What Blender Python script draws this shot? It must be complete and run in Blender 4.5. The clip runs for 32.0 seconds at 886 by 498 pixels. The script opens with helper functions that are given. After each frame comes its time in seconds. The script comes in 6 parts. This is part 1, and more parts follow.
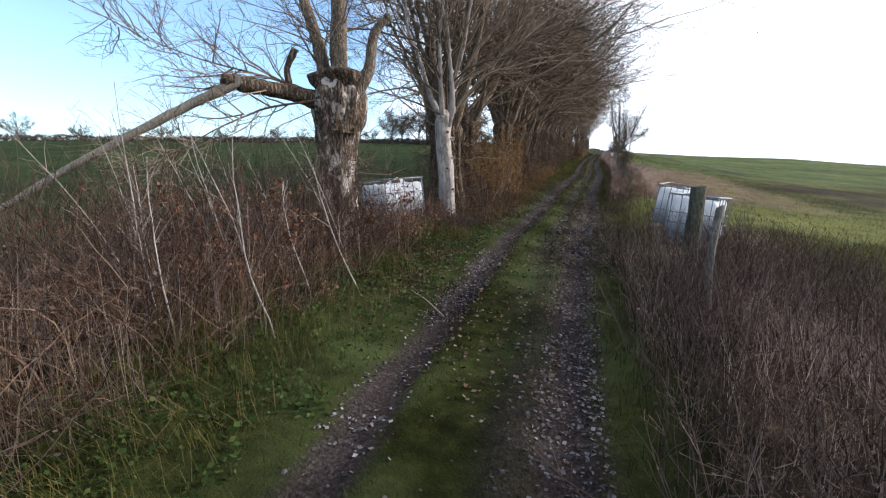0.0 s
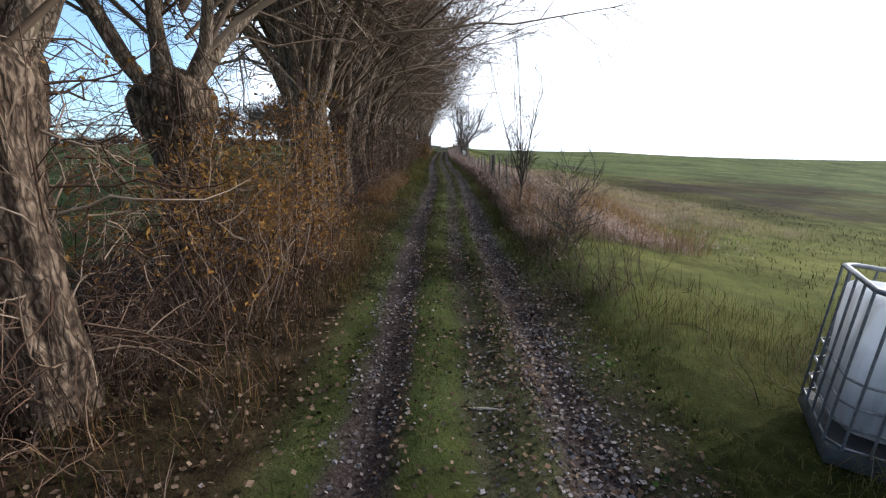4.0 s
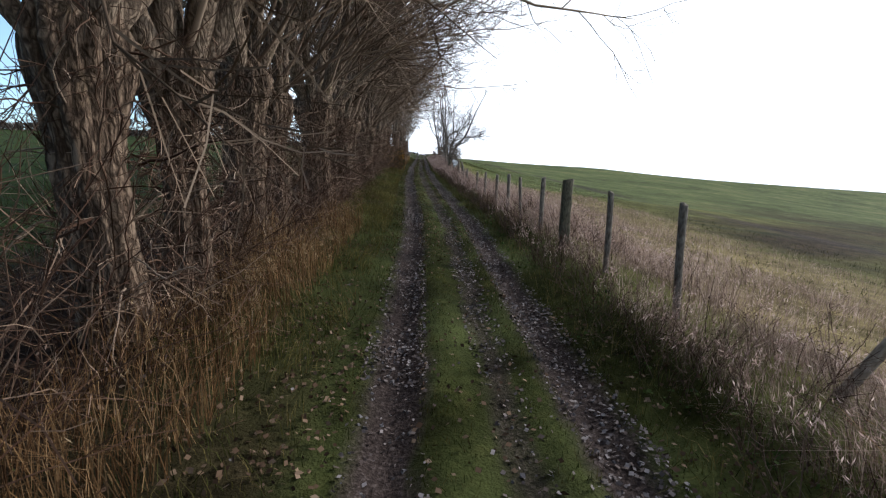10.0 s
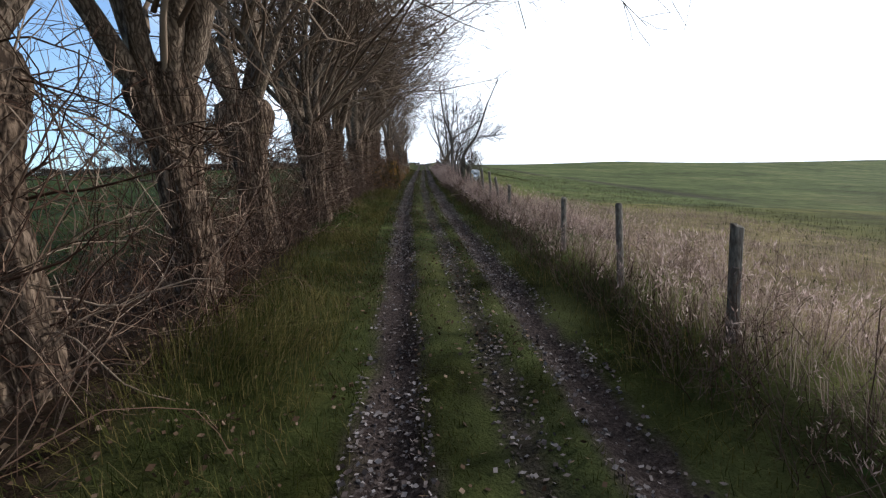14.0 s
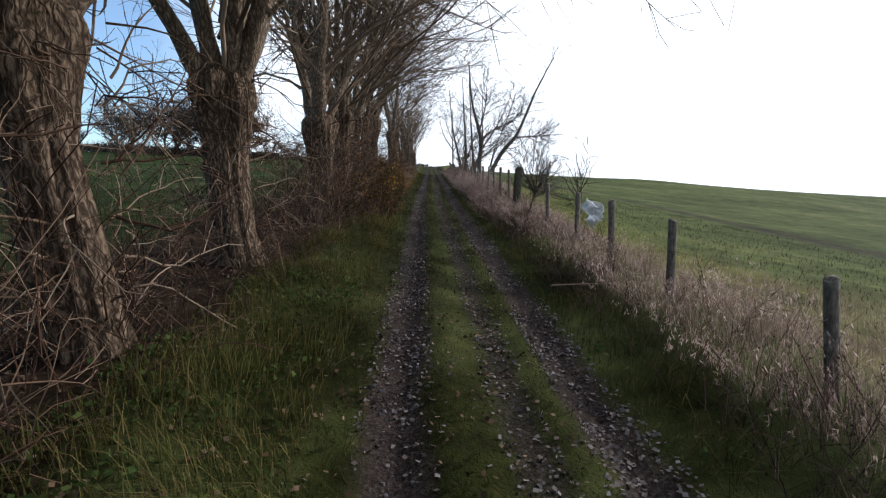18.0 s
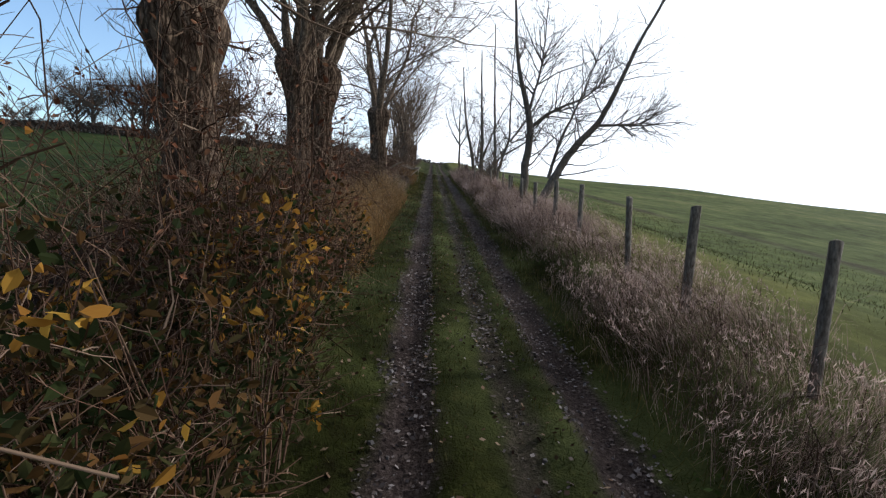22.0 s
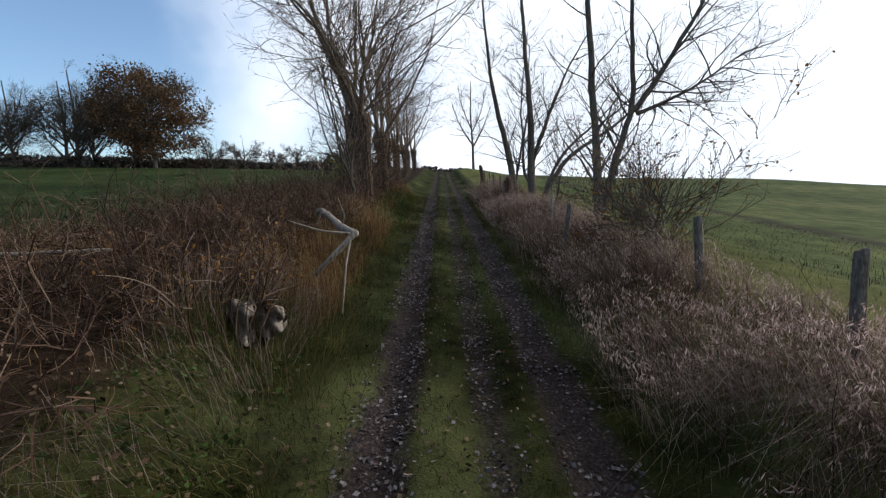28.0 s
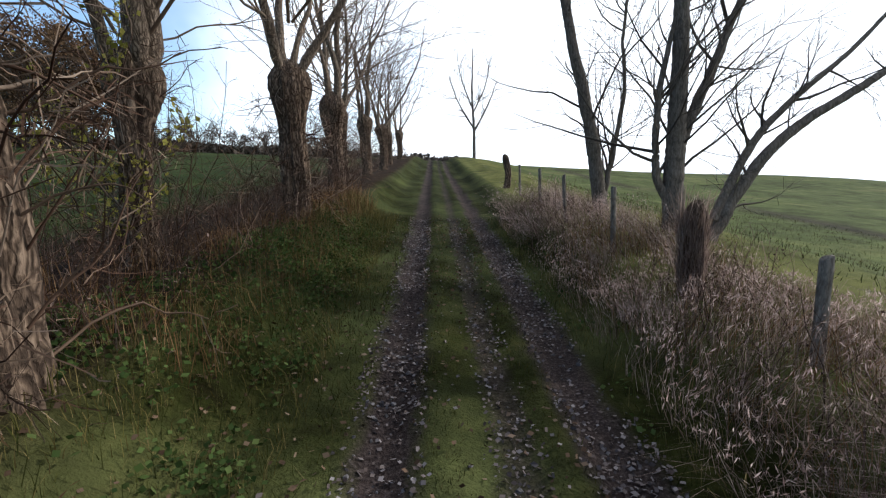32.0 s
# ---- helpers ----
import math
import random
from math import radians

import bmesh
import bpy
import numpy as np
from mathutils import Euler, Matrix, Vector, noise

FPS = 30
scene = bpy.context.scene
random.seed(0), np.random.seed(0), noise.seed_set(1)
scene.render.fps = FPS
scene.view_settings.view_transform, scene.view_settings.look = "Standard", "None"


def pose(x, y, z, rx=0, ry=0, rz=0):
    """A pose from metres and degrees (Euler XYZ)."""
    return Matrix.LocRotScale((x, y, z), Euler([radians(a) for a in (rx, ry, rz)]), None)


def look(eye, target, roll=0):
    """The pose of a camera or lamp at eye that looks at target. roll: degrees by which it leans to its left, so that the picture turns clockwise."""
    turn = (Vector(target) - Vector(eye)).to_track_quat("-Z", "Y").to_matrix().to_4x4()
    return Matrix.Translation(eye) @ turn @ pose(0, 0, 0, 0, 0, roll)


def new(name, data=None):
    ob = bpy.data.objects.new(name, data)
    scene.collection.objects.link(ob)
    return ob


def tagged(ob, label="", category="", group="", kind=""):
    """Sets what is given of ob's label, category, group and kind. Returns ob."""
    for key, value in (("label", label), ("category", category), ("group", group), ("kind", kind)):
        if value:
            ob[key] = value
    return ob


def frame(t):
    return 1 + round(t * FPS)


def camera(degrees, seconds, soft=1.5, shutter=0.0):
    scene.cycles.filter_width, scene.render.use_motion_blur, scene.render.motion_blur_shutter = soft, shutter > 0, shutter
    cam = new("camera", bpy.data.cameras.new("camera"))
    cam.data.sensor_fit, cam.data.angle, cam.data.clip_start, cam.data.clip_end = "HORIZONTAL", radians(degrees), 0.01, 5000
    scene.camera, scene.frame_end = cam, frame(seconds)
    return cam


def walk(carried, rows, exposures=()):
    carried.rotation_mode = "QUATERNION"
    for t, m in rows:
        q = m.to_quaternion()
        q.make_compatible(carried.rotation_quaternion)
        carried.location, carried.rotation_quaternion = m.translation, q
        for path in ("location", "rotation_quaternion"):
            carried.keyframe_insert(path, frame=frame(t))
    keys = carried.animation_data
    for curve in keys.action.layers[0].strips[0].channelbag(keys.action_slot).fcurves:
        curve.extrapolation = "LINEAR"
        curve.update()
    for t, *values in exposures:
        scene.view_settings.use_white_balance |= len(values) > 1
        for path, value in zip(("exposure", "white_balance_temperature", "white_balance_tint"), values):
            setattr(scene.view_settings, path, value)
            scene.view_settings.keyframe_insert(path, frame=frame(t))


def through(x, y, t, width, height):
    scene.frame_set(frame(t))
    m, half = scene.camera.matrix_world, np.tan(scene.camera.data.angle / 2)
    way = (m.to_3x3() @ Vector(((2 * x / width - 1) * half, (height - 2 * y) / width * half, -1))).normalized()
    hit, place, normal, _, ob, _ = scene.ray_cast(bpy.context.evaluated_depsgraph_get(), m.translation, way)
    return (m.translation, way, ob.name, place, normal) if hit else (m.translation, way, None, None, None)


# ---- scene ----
# ---- camera and its way along the track ----
cam = camera(87.5, 32.0, soft=1.25)
PATH = [
    (0.0, 0.304, -0.106, 1.892, 81.90, 0.47, 18.81),
    (0.5, 0.108, 0.983, 1.958, 82.67, 1.27, 16.06),
    (1.0, -0.119, 2.051, 2.031, 83.15, 0.74, 13.53),
    (1.5, -0.339, 3.145, 2.127, 81.57, 0.62, 11.48),
    (2.0, -0.532, 4.240, 2.221, 81.27, 0.18, 8.81),
    (2.5, -0.647, 5.448, 2.312, 81.49, 2.02, 6.36),
    (3.0, -0.753, 6.608, 2.394, 81.16, 1.82, 4.73),
    (3.5, -0.813, 7.752, 2.483, 81.44, 2.09, 3.01),
    (4.0, -0.824, 8.910, 2.561, 81.16, 2.86, -0.05),
    (4.5, -0.822, 10.111, 2.671, 81.57, 3.80, -2.31),
    (6.5, -0.946, 14.021, 2.816, 81.75, 0.89, -1.60),
    (7.0, -0.967, 15.397, 2.930, 81.87, 1.44, -0.93),
    (7.5, -1.007, 16.686, 3.038, 81.52, 1.16, -0.71),
    (8.0, -1.028, 17.913, 3.132, 83.22, 1.11, -1.11),
    (8.5, -1.081, 19.071, 3.213, 82.42, 0.40, -1.54),
    (9.0, -1.078, 19.933, 3.307, 81.59, 1.91, -2.43),
    (9.5, -1.119, 20.352, 3.331, 82.02, 1.02, -2.71),
    (10.0, -1.174, 20.848, 3.317, 81.97, 0.12, -3.11),
    (10.5, -1.248, 21.882, 3.359, 81.74, -0.88, -3.63),
    (11.0, -1.216, 23.224, 3.434, 83.28, -0.10, -3.69),
    (11.5, -1.178, 24.686, 3.500, 82.76, 1.16, -3.83),
    (12.0, -1.119, 26.155, 3.583, 83.37, 1.85, -3.80),
    (12.5, -1.060, 27.610, 3.682, 83.32, 3.25, -3.90),
    (13.0, -1.012, 29.017, 3.789, 82.31, 3.52, -3.10),
    (13.5, -0.974, 30.399, 3.909, 82.63, 4.71, -2.94),
    (14.0, -0.998, 31.678, 4.025, 82.92, 5.38, -2.57),
    (14.5, -1.029, 33.006, 4.121, 81.73, 6.12, -2.57),
    (15.0, -1.092, 34.381, 4.244, 83.06, 4.93, -2.16),
    (15.5, -1.202, 35.730, 4.446, 82.48, 4.64, -2.79),
    (17.5, -1.372, 41.049, 4.735, 83.60, 1.32, -1.65),
    (18.0, -1.383, 42.722, 4.890, 83.30, 1.12, -1.96),
    (18.5, -1.365, 44.309, 5.068, 83.38, 1.45, -1.82),
    (19.0, -1.349, 45.864, 5.222, 82.81, 2.25, -1.81),
    (19.5, -1.384, 47.414, 5.340, 82.53, 0.73, -1.35),
    (20.0, -1.444, 48.939, 5.479, 83.83, 0.45, -2.52),
    (20.5, -1.381, 50.398, 5.636, 83.29, 0.82, -2.62),
    (21.0, -1.376, 51.840, 5.762, 83.12, 1.07, -2.13),
    (21.5, -1.482, 53.328, 5.847, 82.28, -1.18, -1.37),
    (22.0, -1.544, 54.747, 5.938, 82.70, -1.30, -1.94),
    (22.5, -1.500, 56.265, 6.021, 81.75, -1.36, -2.49),
    (23.0, -1.444, 57.958, 6.151, 83.57, -0.08, -1.91),
    (23.5, -1.427, 59.618, 6.299, 84.27, 0.94, -1.65),
    (24.0, -1.492, 61.112, 6.412, 82.76, -0.74, -1.86),
    (24.5, -1.573, 62.539, 6.541, 82.66, 0.76, -2.25),
    (26.5, -1.154, 69.325, 6.947, 82.96, -1.00, -0.54),
    (27.0, -1.086, 70.996, 7.108, 83.07, 1.74, -0.90),
    (27.5, -1.040, 72.701, 7.267, 82.37, 3.69, -1.23),
    (28.0, -1.036, 74.273, 7.419, 83.24, 3.05, -0.62),
    (28.5, -1.071, 75.933, 7.539, 82.31, 2.91, -1.58),
    (29.0, -1.148, 77.518, 7.623, 82.28, 1.39, -2.12),
    (29.5, -1.087, 79.178, 7.714, 82.81, 1.41, -2.39),
    (30.0, -1.029, 80.725, 7.811, 82.64, 2.59, -1.95),
    (30.5, -1.069, 82.202, 7.916, 83.64, -0.22, -1.45),
    (31.0, -1.062, 83.631, 8.029, 83.08, 1.41, -2.54),
    (31.5, -1.051, 85.020, 8.105, 81.22, 2.33, -2.20),
    (32.0, -1.061, 86.293, 8.182, 81.68, 1.98, -1.63),
]
walk(cam, [(t, pose(x, y, z, rx, ry, rz)) for t, x, y, z, rx, ry, rz in PATH],
     exposures=[(0.0, 0.52, 5650, 9), (2.0, 0.55, 5650, 9), (4.0, 0.5, 5650, 9), (8.0, 0.52, 5650, 9), (9.5, 0.34, 5650, 9), (13.0, 0.14, 5650, 9), (15.0, 0.2, 5650, 9), (19.0, 0.02, 5760, 9), (23.0, -0.06, 5760, 9), (24.0, -0.15, 5760, 9), (27.0, -0.3, 5760, 9), (28.0, -0.28, 5760, 9), (29.0, -0.04, 5760, 9), (30.0, 0.08, 5760, 9), (31.0, -0.02, 5760, 9), (32.0, 0.22, 5760, 9)])

# ---- sky and sun: thin bright overcast towards the sun, blue away from it ----
SUN_AZ, SUN_EL = radians(66), radians(23)      # clockwise from the track's direction (+y)
sun_way = Vector((math.sin(SUN_AZ) * math.cos(SUN_EL), math.cos(SUN_AZ) * math.cos(SUN_EL), math.sin(SUN_EL)))


def make_world():
    w = bpy.data.worlds.new("sky")
    scene.world = w
    w.use_nodes = True
    nt = w.node_tree
    nt.nodes.clear()
    n = nt.nodes.new
    out, bg, mix = n("ShaderNodeOutputWorld"), n("ShaderNodeBackground"), n("ShaderNodeMix")
    sky = n("ShaderNodeTexSky")
    sky.sky_type, sky.sun_disc = "NISHITA", False
    sky.sun_elevation, sky.sun_rotation = SUN_EL, SUN_AZ
    gain = n("ShaderNodeVectorMath")
    gain.operation = "SCALE"
    gain.inputs["Scale"].default_value = 0.22
    co = n("ShaderNodeTexCoord")
    dot = n("ShaderNodeVectorMath")
    dot.operation = "DOT_PRODUCT"
    dot.inputs[1].default_value = sun_way
    cloud = n("ShaderNodeTexNoise")
    cloud.inputs["Scale"].default_value, cloud.inputs["Detail"].default_value = 2.6, 5.0
    add = n("ShaderNodeMath")
    add.operation = "MULTIPLY_ADD"
    add.inputs[1].default_value = 1.1
    veil = n("ShaderNodeMapRange")
    veil.interpolation_type = "SMOOTHSTEP"
    veil.inputs["From Min"].default_value, veil.inputs["From Max"].default_value = 0.50, 0.98
    mix.data_type = "RGBA"
    mix.inputs["B"].default_value = (1.42, 1.41, 1.40, 1)
    nt.links.new(co.outputs["Generated"], dot.inputs[0])
    nt.links.new(co.outputs["Generated"], cloud.inputs["Vector"])
    nt.links.new(dot.outputs["Value"], add.inputs[0])
    nt.links.new(cloud.outputs["Fac"], add.inputs[2])
    nt.links.new(add.outputs[0], veil.inputs["Value"])
    nt.links.new(sky.outputs[0], gain.inputs[0])
    nt.links.new(gain.outputs[0], mix.inputs["A"])
    nt.links.new(veil.outputs[0], mix.inputs["Factor"])
    nt.links.new(mix.outputs["Result"], bg.inputs["Color"])
    nt.links.new(bg.outputs[0], out.inputs["Surface"])
    bg.inputs["Strength"].default_value = 1.0


make_world()
sun = new("sun", bpy.data.lights.new("sun", "SUN"))
sun.data.energy, sun.data.angle, sun.data.color = 4.0, radians(2.5), (1.0, 0.9, 0.77)
sun.matrix_world = look(sun_way * 60, (0, 0, 0))


# ---- materials ----
def material(name, build, rough=0.9, bump=0.0, spec=0.25):
    """build(n, link) returns colour socket and height socket or None."""
    m = bpy.data.materials.new(name)
    m.use_nodes = True
    nt = m.node_tree
    b = nt.nodes["Principled BSDF"]
    b.inputs["Roughness"].default_value = rough
    b.inputs["Specular IOR Level"].default_value = spec
    colour, height = build(nt.nodes.new, nt.links.new)
    if colour is not None:
        nt.links.new(colour, b.inputs["Base Color"])
    if height is not None and bump:
        bu = nt.nodes.new("ShaderNodeBump")
        bu.inputs["Strength"].default_value, bu.inputs["Distance"].default_value = bump, 0.03
        nt.links.new(height, bu.inputs["Height"])
        nt.links.new(bu.outputs[0], b.inputs["Normal"])
    return m


def ramp(n, link, value, *stops):
    r = n("ShaderNodeValToRGB")
    e = r.color_ramp.elements
    while len(e) < len(stops):
        e.new(0.5)
    for el, (p, c) in zip(e, stops):
        el.position, el.color = p, (*c, 1)
    link(value, r.inputs[0])
    return r.outputs[0]


def noise_tex(n, link, scale, detail=4, vec=None, stretch=None, rough=0.6):
    t = n("ShaderNodeTexNoise")
    t.inputs["Scale"].default_value, t.inputs["Detail"].default_value, t.inputs["Roughness"].default_value = scale, detail, rough
    co = n("ShaderNodeTexCoord")
    src = co.outputs["Object"]
    if stretch:
        mp = n("ShaderNodeMapping")
        mp.inputs["Scale"].default_value = stretch
        link(src, mp.inputs[0])
        src = mp.outputs[0]
    link(src, t.inputs["Vector"])
    return t.outputs["Fac"]


def blend(n, link, fac, a, b):
    m = n("ShaderNodeMix")
    m.data_type = "RGBA"
    if isinstance(fac, float):
        m.inputs["Factor"].default_value = fac
    else:
        link(fac, m.inputs["Factor"])
    for s, v in (("A", a), ("B", b)):
        if isinstance(v, tuple):
            m.inputs[s].default_value = (*v, 1)
        else:
            link(v, m.inputs[s])
    return m.outputs["Result"]


def island_mat(name, *colours, rough=0.9, spec=0.06, through=0.0):
    """Varies from blade to blade and, gently, over the ground."""
    def build(n, link):
        g = n("ShaderNodeNewGeometry")
        k = len(colours)
        c = ramp(n, link, g.outputs["Random Per Island"], *[(i / max(1, k - 1), col) for i, col in enumerate(colours)])
        v = noise_tex(n, link, 0.9, 3)
        dark = ramp(n, link, v, (0.3, (0.62, 0.62, 0.62)), (0.7, (1.2, 1.2, 1.2)))
        mul = n("ShaderNodeMix")
        mul.data_type, mul.blend_type = "RGBA", "MULTIPLY"
        mul.inputs["Factor"].default_value = 1.0
        link(c, mul.inputs["A"])
        link(dark, mul.inputs["B"])
        return mul.outputs["Result"], None
    m = material(name, build, rough=rough, spec=spec)
    if through:
        nt = m.node_tree
        b, out = nt.nodes["Principled BSDF"], nt.nodes["Material Output"]
        tr, mx = nt.nodes.new("ShaderNodeBsdfTranslucent"), nt.nodes.new("ShaderNodeMixShader")
        nt.links.new(b.inputs["Base Color"].links[0].from_socket, tr.inputs["Color"])
        mx.inputs[0].default_value = through
        nt.links.new(b.outputs[0], mx.inputs[1])
        nt.links.new(tr.outputs[0], mx.inputs[2])
        nt.links.new(mx.outputs[0], out.inputs["Surface"])
    return m


def bark_mat(name, dark, mid, light, scale=1.0, bump=1.0, plates=0.3, peel=None):
    def build(n, link):
        grain = noise_tex(n, link, 30 * scale, 5, stretch=(1, 1, 0.3))
        cell = n("ShaderNodeTexVoronoi")
        cell.feature = "DISTANCE_TO_EDGE"
        cell.inputs["Scale"].default_value = 27 * scale
        co, mp, wob, warp = n("ShaderNodeTexCoord"), n("ShaderNodeMapping"), n("ShaderNodeTexNoise"), n("ShaderNodeVectorMath")
        mp.inputs["Scale"].default_value = (1, 1, 0.16)
        wob.inputs["Scale"].default_value, wob.inputs["Detail"].default_value = 5.0, 3.0
        warp.operation, warp.inputs[1].default_value = "MULTIPLY_ADD", (0.13, 0.13, 0.13)
        link(co.outputs["Object"], mp.inputs[0])
        link(co.outputs["Object"], wob.inputs["Vector"])
        link(wob.outputs["Color"], warp.inputs[0])
        link(mp.outputs[0], warp.inputs[2])
        link(warp.outputs[0], cell.inputs["Vector"])
        plate = n("ShaderNodeMapRange")
        plate.inputs["From Max"].default_value = 0.3
        link(cell.outputs["Distance"], plate.inputs["Value"])
        both = n("ShaderNodeMath")
        both.operation, both.inputs[1].default_value = "MULTIPLY_ADD", plates
        half = n("ShaderNodeMath")
        half.operation, half.inputs[1].default_value = "MULTIPLY", 1 - plates
        link(grain, half.inputs[0])
        link(plate.outputs[0], both.inputs[0])
        link(half.outputs[0], both.inputs[2])
        ridges = both.outputs[0]
        patch = noise_tex(n, link, 3.5 * scale, 4)
        c = ramp(n, link, ridges, (0.36, dark), (0.52, mid), (0.72, light))
        tint = ramp(n, link, patch, (0.35, tuple(0.55 * v for v in mid)), (0.6, mid), (0.75, (mid[0] * 1.1, mid[1] * 1.25, mid[2] * 0.85)))
        c = blend(n, link, 0.3, c, tint)
        if peel:
            bare = ramp(n, link, noise_tex(n, link, 4.5, 5, stretch=(1, 1, 0.55), rough=0.65), (0.525, (0, 0, 0)), (0.56, (1, 1, 1)))
            c = blend(n, link, bare, c, peel)
        return c, ridges
    return material(name, build, rough=0.92, bump=bump, spec=0.06)


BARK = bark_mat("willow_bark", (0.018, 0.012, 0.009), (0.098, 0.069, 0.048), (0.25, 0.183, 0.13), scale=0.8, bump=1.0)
BARK_PALE = bark_mat("peeled_bark", (0.15, 0.115, 0.095), (0.36, 0.3, 0.258), (0.47, 0.405, 0.355), scale=0.5, bump=0.5, plates=0.12)
BARK_GREY = bark_mat("grey_bark", (0.05, 0.043, 0.036), (0.13, 0.11, 0.09), (0.21, 0.18, 0.15), bump=0.6, plates=0.15)
LIMB = bark_mat("limb_bark", (0.045, 0.033, 0.024), (0.16, 0.12, 0.087), (0.30, 0.235, 0.175), scale=1.1, bump=0.8)
TWIG = island_mat("twig_bark", (0.09, 0.063, 0.044), (0.17, 0.123, 0.086), (0.25, 0.19, 0.138))
# the last, palest tone puts the glint of sun-caught shoots into the colour
TWIG_RED = island_mat("dead_shoot_bark", (0.0351, 0.01872, 0.01248), (0.078, 0.04524, 0.02964), (0.1482, 0.1014, 0.06864), (0.2808, 0.2106, 0.156))
CANE = island_mat("dead_cane_bark", (0.026, 0.0135, 0.009), (0.062, 0.034, 0.022), (0.11, 0.067, 0.044), (0.185, 0.13, 0.092))
TWIG_DARK = island_mat("dark_twig_bark", (0.045, 0.037, 0.03), (0.09, 0.075, 0.06), (0.13, 0.11, 0.09))
WOOD_POST = bark_mat("weathered_post_wood", (0.055, 0.046, 0.037), (0.155, 0.135, 0.112), (0.29, 0.255, 0.215), scale=1.6, bump=0.5, plates=0.04)
WOOD_GATE = bark_mat("mossy_gatepost_wood", (0.028, 0.028, 0.018), (0.085, 0.078, 0.055), (0.17, 0.152, 0.118), scale=1.4, bump=0.6, plates=0.06)
WOOD_DEAD = bark_mat("bare_dead_wood", (0.13, 0.105, 0.08), (0.28, 0.235, 0.185), (0.44, 0.38, 0.31), scale=1.3, bump=0.4, plates=0.05)
GRASS = island_mat("green_grass", (0.013, 0.0165, 0.004), (0.03, 0.036, 0.008), (0.05, 0.052, 0.014), (0.09, 0.075, 0.032), through=0.25)
GRASS_YELLOW = island_mat("yellowing_grass", (0.029, 0.036, 0.008), (0.062, 0.063, 0.016), (0.105, 0.086, 0.027), (0.155, 0.119, 0.05), through=0.25)
STRAW = island_mat("dry_straw_grass", (0.075, 0.051, 0.041), (0.165, 0.116, 0.094), (0.265, 0.196, 0.162), (0.4, 0.315, 0.262), through=0.55)
STRAW_RED = island_mat("rusty_dry_grass", (0.0408, 0.0204, 0.00952), (0.0952, 0.051, 0.02176), (0.1632, 0.0952, 0.04216), (0.2312, 0.1496, 0.0748), through=0.2)
GRASS_GOLD = island_mat("golden_dry_grass", (0.064, 0.034, 0.0135), (0.14, 0.078, 0.03), (0.228, 0.137, 0.058), (0.32, 0.217, 0.11), through=0.35)
STALK = island_mat("dead_weed_stalks", (0.023, 0.0138, 0.0098), (0.06, 0.037, 0.0265), (0.108, 0.071, 0.053), (0.165, 0.119, 0.092), through=0.1)
LITTER = island_mat("fallen_leaves", (0.05, 0.036, 0.031), (0.095, 0.075, 0.068), (0.13, 0.11, 0.106), (0.19, 0.17, 0.168), rough=0.8, spec=0.12)
LITTER_BROWN = island_mat("brown_fallen_leaves", (0.03, 0.018, 0.011), (0.065, 0.039, 0.024), (0.105, 0.068, 0.043), (0.16, 0.115, 0.08), rough=0.85, spec=0.08)
LEAF_GOLD = island_mat("golden_leaves", (0.075, 0.037, 0.014), (0.17, 0.085, 0.025), (0.28, 0.155, 0.042), (0.21, 0.11, 0.036), through=0.35)
LEAF_YELLOW = island_mat("bramble_leaves", (0.012, 0.017, 0.006), (0.025, 0.033, 0.01), (0.05, 0.035, 0.014), (0.11, 0.055, 0.018), through=0.3)
LEAF_AMBER = island_mat("amber_bramble_leaves", (0.14, 0.06, 0.014), (0.32, 0.16, 0.026), (0.44, 0.27, 0.045), through=0.35)
LEAF_PALE = island_mat("pale_yellow_leaves", (0.12, 0.12, 0.02), (0.26, 0.24, 0.05), (0.42, 0.36, 0.08), through=0.4)
SEED = island_mat("dry_seed_heads", (0.17, 0.115, 0.1), (0.28, 0.2, 0.175), (0.39, 0.295, 0.262), (0.52, 0.42, 0.37), through=0.6)
SEED_GOLD = island_mat("golden_seed_heads", (0.112, 0.068, 0.032), (0.2, 0.128, 0.064), (0.288, 0.2, 0.112), (0.368, 0.28, 0.176), through=0.45)
LEAF_RUST = island_mat("rust_red_dead_leaves", (0.05, 0.02, 0.012), (0.11, 0.043, 0.022), (0.18, 0.078, 0.042), (0.24, 0.13, 0.075), through=0.25)
LEAF_GREEN = island_mat("low_weed_leaves", (0.02, 0.035, 0.01), (0.045, 0.07, 0.018), (0.075, 0.10, 0.03), through=0.25)
LEAF_OAK = island_mat("brown_oak_leaves", (0.05, 0.032, 0.019), (0.105, 0.064, 0.034), (0.17, 0.105, 0.055), through=0.3)
STONE = island_mat("track_stones", (0.025, 0.022, 0.022), (0.06, 0.054, 0.055), (0.12, 0.11, 0.115), rough=0.75, spec=0.4)


